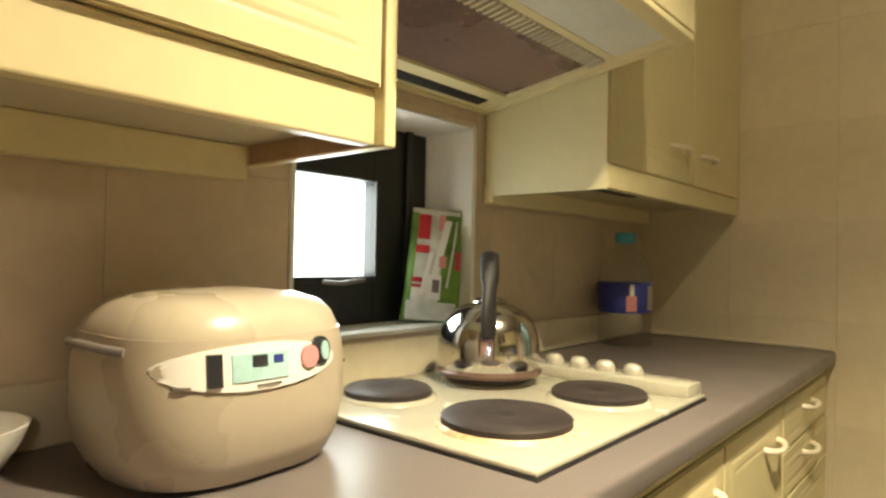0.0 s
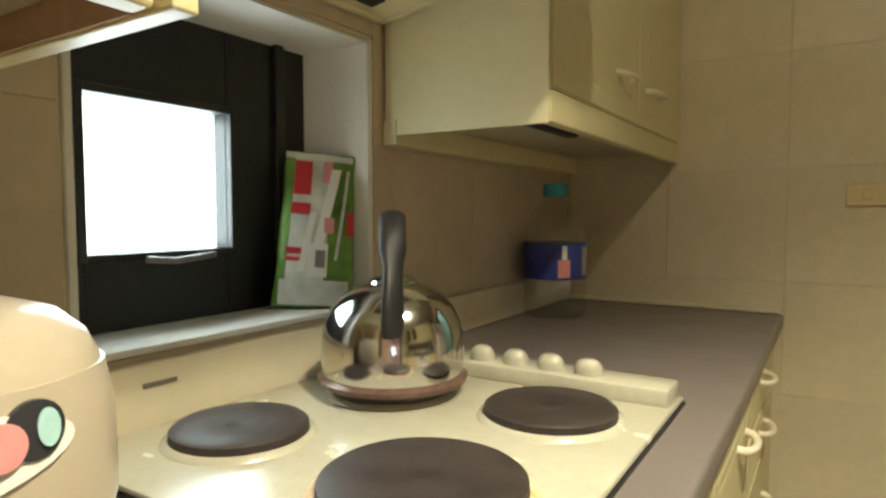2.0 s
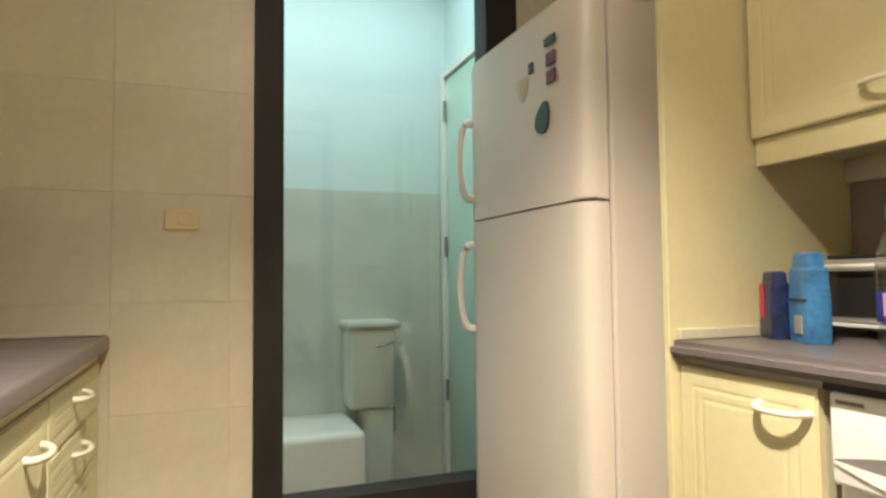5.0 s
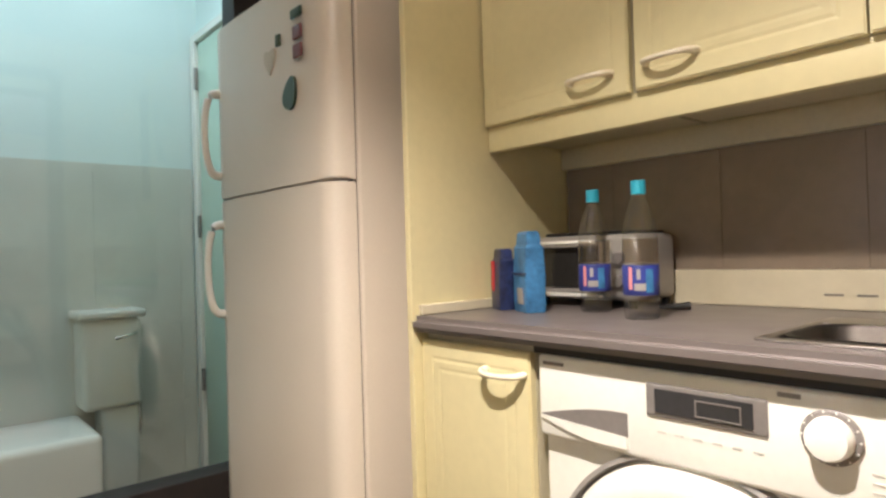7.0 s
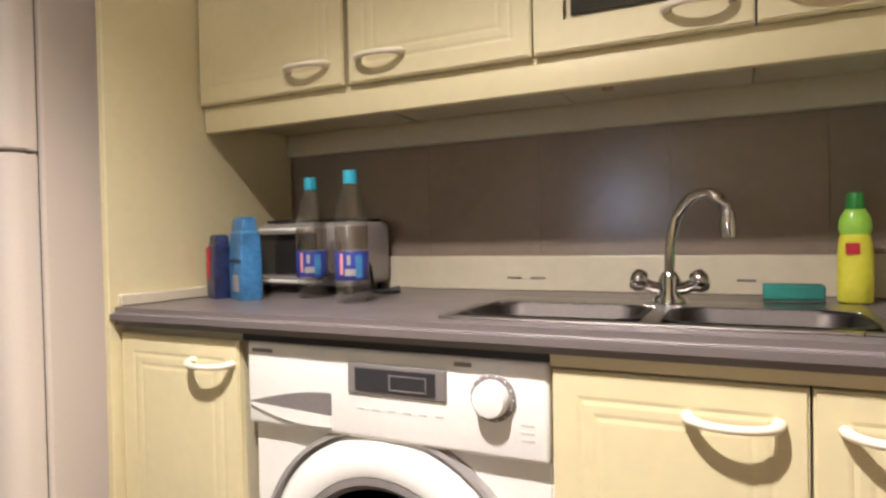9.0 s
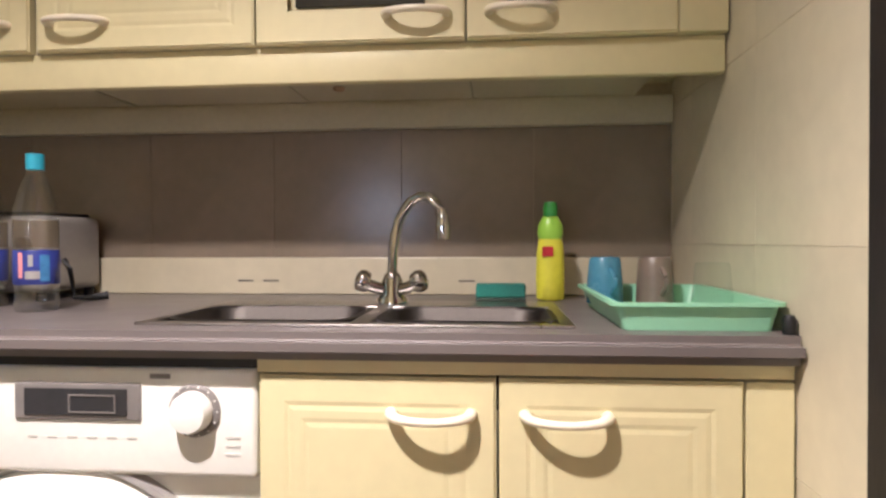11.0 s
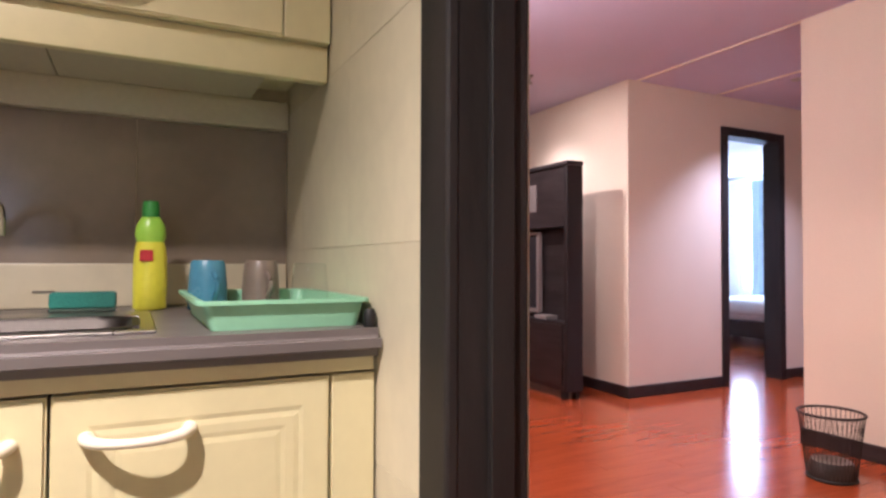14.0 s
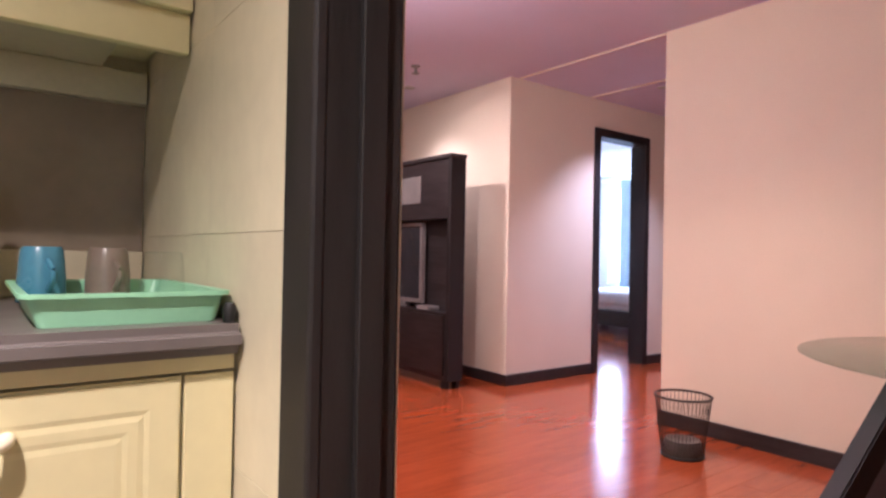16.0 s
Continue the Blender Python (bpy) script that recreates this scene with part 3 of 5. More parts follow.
solo("front_rail", B(1.056, 1.074, 0.60, 2.996, 0.836, 0.861, bev=0.001), CREAM, "cream rail under the hob worktop", "trim")
solo("plinth", B(1.00, 1.02, 0.60, 2.996, 0, 0.10), CREAM, "cream plinth under the hob cabinets", "trim")
solo("worktop", B(0.503, 1.10, 0.60, 2.997, 0.862, 0.90, bev=0.008, seg=4), COUNTER, "grey laminate worktop with a rounded front edge", "worktop", smooth=40)

# sink worktop with its opening
bm = bmesh.new()
box(bm, 2.30, 2.385, 0.600, 2.249, 0.862, 0.90)
bmesh.ops.bevel(bm, geom=[e for e in bm.edges if all(abs(v.co.x - 2.30) < 1e-4 for v in e.verts) and abs(e.verts[0].co.z - e.verts[1].co.z) < 1e-4], offset=0.013, segments=5, affect="EDGES")
box(bm, 2.60, 2.897, 0.600, 2.249, 0.862, 0.90), box(bm, 2.385, 2.60, 0.600, 0.885, 0.862, 0.90), box(bm, 2.385, 2.60, 1.498, 2.249, 0.862, 0.90)
wt = solo("worktop", bm, COUNTER, "grey laminate sink worktop with a rounded front edge", "worktop", smooth=40)
solo("upstand", B(2.880, 2.899, 0.600, 2.249, 0.9005, 0.985, bev=0.003), TILE, "cream upstand along the sink wall", "trim")
solo("edge_strip", B(2.32, 2.88, 2.236, 2.2495, 0.9005, 0.925, bev=0.003), TILE, "cream sealing strip against the end panel", "trim")
solo("upstand", boxes((0.501, 0.513, 0.60, 2.997, 0.9005, 0.985), (0.503, 1.09, 2.984, 2.9975, 0.9005, 0.912), bev=0.003), TILE, "cream upstand along the hob wall", "trim")

# sink
sink = thing("sink", (2.53, 1.19, 0.9), "stainless steel inset sink with two bowls", "sink")


def bowl(x0, x1, y0, y1, z_top, depth, r=0.045, taper=0.02):
    """A rounded open bowl, with its rim turned out."""
    def ring(grow, z, rr):
        pts = []
        for cx, cy, a0 in ((x1, y1, 0), (x0, y1, 90), (x0, y0, 180), (x1, y0, 270)):
            ox, oy = (-1 if cx == x1 else 1) * (rr - grow), (-1 if cy == y1 else 1) * (rr - grow)
            for k in range(6):
                a = radians(a0 + 18 * k)
                pts.append((cx + ox + rr * math.cos(a), cy + oy + rr * math.sin(a), z))
        return pts
    bm = bmesh.new()
    rings = [[bm.verts.new(p) for p in ring(g, z, rr)] for g, z, rr in ((0.012, z_top, r + 0.012), (0.002, z_top + 0.001, r), (-0.004, z_top - 0.006, r), (-taper, z_top - depth + 0.02, r), (-taper - 0.02, z_top - depth, r - 0.01))]
    for a, b in zip(rings, rings[1:]):
        for k in range(len(a)):
            bm.faces.new((a[k], a[(k + 1) % len(a)], b[(k + 1) % len(b)], b[k]))
    bm.faces.new(rings[-1])
    return bm


part("rim", boxes((2.362, 2.385, 0.872, 1.512, 0.900, 0.9045), (2.60, 2.705, 0.872, 1.512, 0.900, 0.9045), (2.385, 2.60, 0.872, 0.892, 0.900, 0.9045), (2.385, 2.60, 1.492, 1.512, 0.900, 0.9045), (2.385, 2.60, 1.165, 1.195, 0.900, 0.9045), bev=0.002), STEEL, sink)
# bowls in the darkened steel, so that they look shaded inside
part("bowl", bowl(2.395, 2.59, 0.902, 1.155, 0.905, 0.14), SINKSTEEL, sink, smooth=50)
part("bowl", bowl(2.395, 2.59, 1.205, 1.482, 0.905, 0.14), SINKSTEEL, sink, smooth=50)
for y in (1.03, 1.34):
    part("drain", lathe([(0.026, 0.7655), (0.026, 0.7685), (0.018, 0.768), (0.0, 0.7675)], 20, Matrix.Translation((2.49, y, 0))), CHROME, sink)

tap = thing("tap", (2.650, 1.177, 0.905), "chrome swan-neck mixer tap with two round knobs", "tap")
TX, TY = 2.650, 1.177
part("base", lathe([(0.030, 0.9045), (0.030, 0.912), (0.020, 0.925), (0.020, 0.948), (0.012, 0.962), (0.0, 0.963)], 24, Matrix.Translation((TX, TY, 0))), CHROME, tap, smooth=40)
neck = [(TX - 0.050 * u, TY - 0.100 * u, z) for u, z in ((0, 0.950), (0.0, 0.975), (0.02, 1.005), (0.07, 1.035), (0.15, 1.061), (0.27, 1.083), (0.42, 1.097), (0.58, 1.103), (0.74, 1.101), (0.87, 1.091), (0.95, 1.077), (1.0, 1.060))]
part("spout", sweep(neck, 0.0095, 14), CHROME, tap, smooth=60)
ex, ey, ez = neck[-1]
part("aerator", lathe([(0.012, ez - 0.035), (0.013, ez - 0.012), (0.0105, ez + 0.008), (0.009, ez + 0.010)], 16, Matrix.Translation((ex, ey, 0))), CHROME, tap, smooth=40)
for s in (-1, 1):
    arm = part("valve", sweep([(TX, TY, 0.928), (TX - 0.008, TY + s * 0.03, 0.935), (TX - 0.012, TY + s * 0.045, 0.942)], 0.011, 12), CHROME, tap, smooth=60)
    m = Matrix.Translation((TX - 0.013, TY + s * 0.052, 0.947)) @ Vector((-0.25, s * 1.0, 0.35)).to_track_quat("Z", "Y").to_matrix().to_4x4()
    part("knob", lathe([(0.010, -0.012), (0.018, -0.010), (0.021, 0.0), (0.019, 0.010), (0.011, 0.015), (0, 0.016)], 12, m), CHROME, arm, smooth=50)


# ---- fridge ----
def fridge():
    f = thing("fridge", (2.5, 2.64, 0), "warm white fridge-freezer with two rounded doors and magnets", "fridge")
    y0, y1 = 2.357, 2.994
    part("body", B(2.238, 2.88, y0 + 0.004, y1 - 0.004, 0.03, 1.725, bev=0.008), FRIDGE, f)
    part("gasket", B(2.226, 2.240, y0 + 0.012, y1 - 0.012, 0.06, 1.705), GASKET, f)
    for lo, hi, hz in ((0.06, 1.2205, (0.88, 1.15)), (1.2265, 1.735, (1.297, 1.547))):
        bm = bmesh.new()
        prof = [(2.228, y0), (2.201, y0), (2.180, y0 + 0.006), (2.166, y0 + 0.022), (2.158, y0 + 0.055), (2.150, y0 + 0.18), (2.146, y0 + 0.32), (2.142, y0 + 0.45), (2.141, y1 - 0.055), (2.146, y1 - 0.022), (2.160, y1 - 0.006), (2.190, y1), (2.228, y1)]
        a, b = ([bm.verts.new((x, y, z)) for x, y in prof] for z in (lo, hi))
        for k in range(len(prof)):
            bm.faces.new((a[k], a[(k + 1) % len(prof)], b[(k + 1) % len(prof)], b[k]))
        bm.faces.new(a), bm.faces.new(b[::-1])
        bmesh.ops.bevel(bm, geom=[e for e in bm.edges if abs(e.verts[0].co.z - e.verts[1].co.z) < 1e-6 and e.verts[0].co.x < 2.22], offset=0.004, segments=2, affect="EDGES")
        d = part("door", bm, FRIDGE, f, smooth=35)
        zc, hh = (hz[0] + hz[1]) / 2, (hz[1] - hz[0]) / 2
        loop = [(2.144 - 0.046 * math.sin(math.pi * k / 16) ** 0.6, y1 - 0.025, zc - hh * math.cos(math.pi * k / 16)) for k in range(17)]
        part("handle", sweep(loop, [0.014 - 0.004 * math.sin(math.pi * k / 16) for k in range(17)], 10), WHITEPL, d, "white bow handle", 60)
    part("hinge_cap", B(2.18, 2.225, y0 + 0.004, y0 + 0.06, 1.7355, 1.75, bev=0.004), GREYPL, f)
    return f


fridge()
for y, z, w, h, mat, txt in ((2.477, 1.636, 0.052, 0.022, LEAFM, "dark"), (2.473, 1.588, 0.042, 0.034, MAROON, "maroon"), (2.473, 1.542, 0.042, 0.034, MAROON, "maroon"), (2.575, 1.595, 0.022, 0.03, LEAFM, "black")):
    solo("fridge_magnet", B(2.142, 2.1495, y - w / 2, y + w / 2, z + 0.006 - h / 2, z + 0.006 + h / 2, bev=0.003), mat, f"small {txt} magnet on the freezer door", "magnet", group="fridge magnets")
for y, z, sy, sz, mat, txt, rot in ((2.518, 1.448, 0.030, 0.042, LEAFM, "dark green leaf-shaped", 25), (2.622, 1.555, 0.032, 0.040, BEIGEM, "beige heart-shaped", 0)):
    bm = bmesh.new()
    pts = []
    for k in range(28):
        a = 2 * math.pi * k / 28
        if rot:
            u, v = sy * math.sin(a) * (1 - 0.35 * math.cos(a)), sz * math.cos(a)
        else:
            u, v = sy * math.sin(a) ** 3, sz * (0.8 * math.cos(a) - 0.31 * math.cos(2 * a) - 0.12 * math.cos(3 * a))
        c, s = math.cos(radians(rot)), math.sin(radians(rot))
        pts.append((y + c * u - s * v, z + 0.006 + s * u + c * v))
    a, b = ([bm.verts.new((x, p[0], p[1])) for p in pts] for x in (2.1505, 2.143))
    bm.faces.new(a), bm.faces.new(b)
    for k in range(28):
        bm.faces.new((a[k], a[(k + 1) % 28], b[(k + 1) % 28], b[k]))
    solo("fridge_magnet", bm, mat, f"{txt} magnet on the freezer door", "magnet", group="fridge magnets")


# ---- washing machine ----
def washing_machine():
    w = thing("washing_machine", (2.6, 1.61, 0), "white front-loading washing machine under the worktop", "washing machine")
    y0, y1, xf, ym = 1.314, 1.906, 2.333, 1.612
    part("body", B(xf + 0.032, 2.86, y0, y1, 0.02, 0.842, bev=0.01), WHITE_ENAMEL, w)
    part("control_panel", B(xf, xf + 0.06, y0 + 0.001, y1 - 0.001, 0.689, 0.845, bev=0.009, seg=3), WHITE_ENAMEL, w, smooth=40)
    bm = boxes((xf + 0.022, xf + 0.05, y0 + 0.001, y1 - 0.001, 0.09, 0.690), bev=0.006)
    part("front_panel", bm, WHITE_ENAMEL, w)
    part("kick_panel", B(xf + 0.026, xf + 0.05, y0 + 0.002, y1 - 0.002, 0.022, 0.086, bev=0.004), WHITE_ENAMEL, w)
    disp = part("display_bezel", B(xf - 0.004, xf + 0.004, 1.483, 1.673, 0.768, 0.822, bev=0.003), GREYPL, w, "grey display surround")
    part("screen", B(xf - 0.006, xf - 0.003, 1.502, 1.656, 0.776, 0.814), LCD, disp, "dark display")
    part("screen_frame", boxes((xf - 0.0075, xf - 0.006, 1.518, 1.588, 0.780, 0.782), (xf - 0.0075, xf - 0.006, 1.518, 1.588, 0.804, 0.806), (xf - 0.0075, xf - 0.006, 1.518, 1.520, 0.782, 0.804), (xf - 0.0075, xf - 0.006, 1.586, 1.588, 0.782, 0.804)), GREYPL, disp)
    # detergent drawer with a curved grey grip
    bm = bmesh.new()
    n = 14
    lo = [(1.895 - 0.185 * k / n, 0.731 - 0.008 * (k / n)) for k in range(n + 1)]
    hi = [(1.895 - 0.185 * k / n, 0.733 + 0.030 * math.sin(math.pi / 2 * k / n)) for k in range(n + 1)]
    f, b = ([bm.verts.new((x, y, z)) for y, z in lo + hi[::-1]] for x in (xf - 0.003, xf + 0.004))
    bm.faces.new(f), bm.faces.new(b[::-1])
    for k in range(len(f)):
        bm.faces.new((f[k], f[(k + 1) % len(f)], b[(k + 1) % len(b)], b[k]))
    part("drawer_grip", bm, GREYPL, w, "grey detergent drawer grip")
    bm = bmesh.new()
    lo = [(1.895 - 0.185 * k / n, 0.728 - 0.026 * math.sin(math.pi / 2 * min(1, 1.4 * k / n))) for k in range(n + 1)]
    hi = [(1.895 - 0.185 * k / n, 0.7305 - 0.008 * (k / n)) for k in range(n + 1)]
    f, b = ([bm.verts.new((x, y, z)) for y, z in lo + hi[::-1]] for x in (xf - 0.005, xf + 0.004))
    bm.faces.new(f), bm.faces.new(b[::-1])
    for k in range(len(f)):
        bm.faces.new((f[k], f[(k + 1) % len(f)], b[(k + 1) % len(b)], b[k]))
    part("detergent_drawer", bm, WHITEPL, w)
    m = Matrix.Translation((xf, 1.404, 0.785)) @ pose(0, 0, 0, 0, -90, 0)
    dial = part("dial", lathe([(0.037, -0.001), (0.037, 0.004), (0.034, 0.006)], 40, m), GREYPL, w, "grey dial ring")
    part("knob", lathe([(0.029, 0.005), (0.028, 0.020), (0.025, 0.027), (0.012, 0.029), (0, 0.029)], 40, m), WHITEPL, dial, "white programme knob", 40)
    for k in range(14):
        a = 2 * math.pi * k / 14
        part("tick", B(xf - 0.0065, xf - 0.0045, 1.404 + 0.0345 * math.cos(a) - 0.001, 1.404 + 0.0345 * math.cos(a) + 0.001, 0.785 + 0.0345 * math.sin(a) - 0.001, 0.785 + 0.0345 * math.sin(a) + 0.001), WHITEPL, dial)
    part("name_bar", B(xf - 0.0012, xf + 0.001, 1.842, 1.890, 0.826, 0.8325), GREYPL, w, "plain grey bar")
    part("name_bar", B(xf - 0.0012, xf + 0.001, 1.440, 1.470, 0.829, 0.836), GREYPL, w, "plain grey bar")
    for k in range(6):
        part("print_bar", B(xf - 0.001, xf + 0.001, 1.640 - 0.030 * k, 1.655 - 0.030 * k, 0.742, 0.7445), PALEPRINT, w)
    for k in range(3):
        part("print_bar", B(xf - 0.001, xf + 0.001, 1.338, 1.360, 0.722 + 0.012 * k, 0.725 + 0.012 * k), PALEPRINT, w)
    m = Matrix.Translation((xf + 0.022, ym, 0.44)) @ pose(0, 0, 0, 0, -90, 0)
    ring = part("door", lathe([(0.256, -0.002), (0.254, 0.010), (0.238, 0.026), (0.205, 0.034), (0.190, 0.030), (0.184, 0.018)], 64, m), WHITEPL, w, "white round door ring", 40)
    part("door_trim", lathe([(0.190, 0.016), (0.188, 0.030), (0.176, 0.032), (0.166, 0.022)], 64, m), GREYPL, ring, "grey inner ring", 40)
    part("door_glass", lathe([(0.172, 0.022), (0.150, 0.012), (0.11, 0.0), (0, -0.001)], 48, m), DARKGLASS, ring, "dark glass bowl", 60)
    # grey ring stands in for the crescent of shadow around the door
    part("door_shade_ring", lathe([(0.272, -0.003), (0.270, 0.016), (0.262, 0.018), (0.258, 0.0005)], 64, m), SILVERPL, w, smooth=40)
    return w


washing_machine()
# black strip put where the gap under the worktop lies in shade
solo("shadow_gap_strip", B(2.334, 2.36, 1.313, 1.914, 0.8455, 0.8612), BLACKPL, "black strip standing in for the shaded gap between washing machine and worktop", "trim")

# ---- hob ----
hob = thing("hob", (0.78, 1.755, 0.90), "cream enamel electric hob with four cast iron plates", "hob")
part("top", B(0.526, 1.036, 1.467, 2.044, 0.903, 0.912, bev=0.004), HOBWHITE, hob, smooth=40)
part("edge", B(0.524, 1.038, 1.465, 2.046, 0.8995, 0.9035, bev=0.001), BLACKPL, hob, "dark seal under the hob")
ctrl = part("control_strip", B(0.534, 1.030, 1.972, 2.041, 0.910, 0.935, bev=0.005), HOBWHITE, hob, smooth=40)
for k in range(4):
    x = 0.742 + 0.0575 * k
    part("knob", lathe([(0.020, 0.9345), (0.0195, 0.945), (0.016, 0.953), (0.009, 0.957), (0, 0.958)], 24, Matrix.Translation((x, 2.000, 0)), 1.0, 0.8), HOBWHITE, ctrl, "cream knob", 60)
    part("mark", B(x - 0.004, x + 0.004, 2.025, 2.028, 0.9345, 0.9356), MUNSELL, ctrl)
for x, y, r in ((0.642, 1.612, 0.076), (0.896, 1.606, 0.096), (0.913, 1.862, 0.082), (0.680, 1.846, 0.082)):
    m = Matrix.Translation((x, y, 0))
    pl = part("hot_plate", lathe([(r - 0.004, 0.913), (r, 0.917), (r, 0.926), (r - 0.004, 0.929), (r * 0.45, 0.928), (r * 0.28, 0.9265), (0.012, 0.9265), (0.008, 0.925), (0, 0.925)], 48, m), IRON, hob, "dark cast iron plate", 40)
    part("plate_ring", lathe([(r + 0.010, 0.9115), (r + 0.008, 0.915), (r + 0.001, 0.918), (r - 0.002, 0.914)], 48, m), BURNT if r > 0.09 else HOBWHITE, pl, "enamel plate ring, scorched on the largest plate", 40)

kt = thing("kettle", (0.682, 1.846, 0.929), "polished steel dome kettle with a black handle", "kettle")
mk = Matrix.Translation((0.682, 1.846, 0.9295))
part("body", lathe([(0.090, 0.0), (0.096, 0.004), (0.099, 0.012), (0.1005, 0.035), (0.0995, 0.062), (0.095, 0.085), (0.085, 0.106), (0.069, 0.123), (0.050, 0.133), (0.036, 0.137), (0.032, 0.138)], 64, mk), CHROME, kt, smooth=60)
part("base_rim", lathe([(0.080, -0.001), (0.104, 0.002), (0.106, 0.009), (0.100, 0.014)], 64, mk), HOODPAN, kt, "dark stained base rim", 40)
lid = part("lid", lathe([(0.034, 0.138), (0.033, 0.142), (0.020, 0.149), (0, 0.151)], 40, mk), CHROME, kt, smooth=60)
part("lid_knob", lathe([(0.006, 0.149), (0.006, 0.156), (0.014, 0.160), (0.015, 0.167), (0.009, 0.174), (0, 0.176)], 24, mk), BLACKPL, lid, smooth=60)
KD = Vector((0.60, -0.80, 0))
KC = Vector((0.682, 1.846, 0.9295))
hp = [KC + KD * a + Vector((0, 0, b)) for a, b in ((0.097, 0.080), (0.096, 0.100), (0.090, 0.130), (0.080, 0.160), (0.067, 0.188), (0.049, 0.211), (0.026, 0.226), (0.0, 0.231), (-0.024, 0.226), (-0.040, 0.212), (-0.046, 0.196))]
part("handle", sweep(hp, [0.019, 0.021, 0.020, 0.0185, 0.018, 0.018, 0.018, 0.018, 0.018, 0.017, 0.013], 14, 0.5), BLACKPL, kt, "black moulded handle", 60)
sp0 = KC + Vector((-0.048, 0.064, 0.070))
part("spout", sweep([sp0, sp0 + Vector((-0.016, 0.022, 0.014)), sp0 + Vector((-0.026, 0.034, 0.028))], [0.022, 0.016, 0.013], 16), CHROME, kt, smooth=60)



# ---- rice cooker ----
def rice_cooker(cx, cy, z, turn):
    c = thing("rice_cooker", (cx, cy, z), "beige plastic rice cooker with an oval control panel", "rice cooker")
    def loop(sx, sy, zz, p=2.8, n=48):
        out = []
        for k in range(n):
            a = 2 * math.pi * k / n
            ca, sa = math.cos(a), math.sin(a)
            out.append(Matrix.Translation((cx, cy, z)) @ pose(0, 0, 0, 0, 0, turn) @ Vector((sx * abs(ca) ** (2 / p) * (1 if ca >= 0 else -1), sy * abs(sa) ** (2 / p) * (1 if sa >= 0 else -1), zz)))
        return out
    def shell(rows):
        bm = bmesh.new()
        rings = [[bm.verts.new(v) for v in loop(*r)] for r in rows]
        for a, b in zip(rings, rings[1:]):
            for k in range(len(a)):
                bm.faces.new((a[k], a[(k + 1) % len(a)], b[(k + 1) % len(b)], b[k]))
        bm.faces.new(rings[0][::-1]), bm.faces.new(rings[-1])
        return bm
    part("body", shell([(0.105, 0.115, 0.0), (0.120, 0.130, 0.006), (0.133, 0.143, 0.035), (0.140, 0.150, 0.075), (0.140, 0.149, 0.130), (0.135, 0.143, 0.164)]), COOKER, c, smooth=60)
    part("lid", shell([(0.133, 0.141, 0.164), (0.132, 0.140, 0.168), (0.125, 0.133, 0.184), (0.110, 0.118, 0.198), (0.085, 0.094, 0.206), (0.05, 0.055, 0.210), (0.01, 0.01, 0.211)]), COOKER, c, smooth=60)
    # control panel: an oval that follows the front
    def patch(y0, y1, z0, z1, lift, oval=True, rows=8, cols=16):
        bm = bmesh.new()
        grid = []
        m = Matrix.Translation((cx, cy, z)) @ pose(0, 0, 0, 0, 0, turn)
        for j in range(rows + 1):
            line = []
            for i in range(cols + 1):
                u, v = -1 + 2 * i / cols, -1 + 2 * j / rows
                if oval:
                    u, v = u * math.sqrt(max(0, 1 - v * v / 2)), v * math.sqrt(max(0, 1 - u * u / 2))
                yy, zz = (y0 + y1) / 2 - 0.026 + u * (y1 - y0) / 2, (z0 + z1) / 2 + v * (z1 - z0) / 2 + 0.016
                t = min(1, max(0, (zz - 0.085) / 0.08))
                sx, sy = 0.140 - 0.006 * t ** 2, 0.150 - 0.008 * t ** 2
                if zz > 0.164:
                    sx -= (zz - 0.164) * 0.5
                xx = sx * (1 - min(1, abs(yy / sy)) ** 2.8) ** (1 / 2.8)
                line.append(bm.verts.new(m @ Vector((xx + lift, yy, zz))))
            grid.append(line)
        for j in range(rows):
            for i in range(cols):
                bm.faces.new((grid[j][i], grid[j][i + 1], grid[j + 1][i + 1], grid[j + 1][i]))
        r = bmesh.ops.extrude_face_region(bm, geom=list(bm.faces))
        bmesh.ops.translate(bm, verts=[v for v in r["geom"] if isinstance(v, bmesh.types.BMVert)], vec=(m.to_3x3() @ Vector((-0.004, 0, 0))))
        return bm
    p = part("control_panel", patch(-0.105, 0.105, 0.092, 0.142, 0.003), WHITEPL, c, "white oval control panel", 50)
    part("display", patch(-0.038, 0.030, 0.103, 0.132, 0.0045, False), LCDBLUE, p, "pale blue display")
    part("display_digit", patch(-0.016, 0.002, 0.118, 0.130, 0.0055, False), LCD, p, "dark display digits")
    part("display_digit", patch(0.010, 0.022, 0.120, 0.128, 0.0055, False), BLUEP, p)
    part("button", patch(-0.062, -0.048, 0.100, 0.134, 0.0055, False), LCD, p, "dark button bar")
    part("button_ring", patch(0.062, 0.098, 0.108, 0.142, 0.0045), LCD, p, "dark button surround")
    part("button", patch(0.048, 0.074, 0.108, 0.134, 0.006), PINKP, p, "pink start button")
    part("button", patch(0.080, 0.094, 0.114, 0.136, 0.006), LCDBLUE, p, "pale blue button")
    part("print_bar", patch(-0.010, 0.020, 0.096, 0.0985, 0.0045, False), MUNSELL, p)
    part("print_bar", patch(-0.090, -0.076, 0.100, 0.1025, 0.0045, False), MUNSELL, p)
    hm = Matrix.Translation((cx, cy, z)) @ pose(0, 0, 0, 0, 0, turn)
    part("carry_handle", sweep([hm @ Vector((0.06, -0.138, 0.150)), hm @ Vector((0.03, -0.149, 0.152)), hm @ Vector((-0.05, -0.149, 0.152)), hm @ Vector((-0.08, -0.138, 0.150))], 0.005, 8), GREYPL, c, "grey folded carry handle", 60)
    return c


rice_cooker(0.690, 1.260, 0.9005, 3)
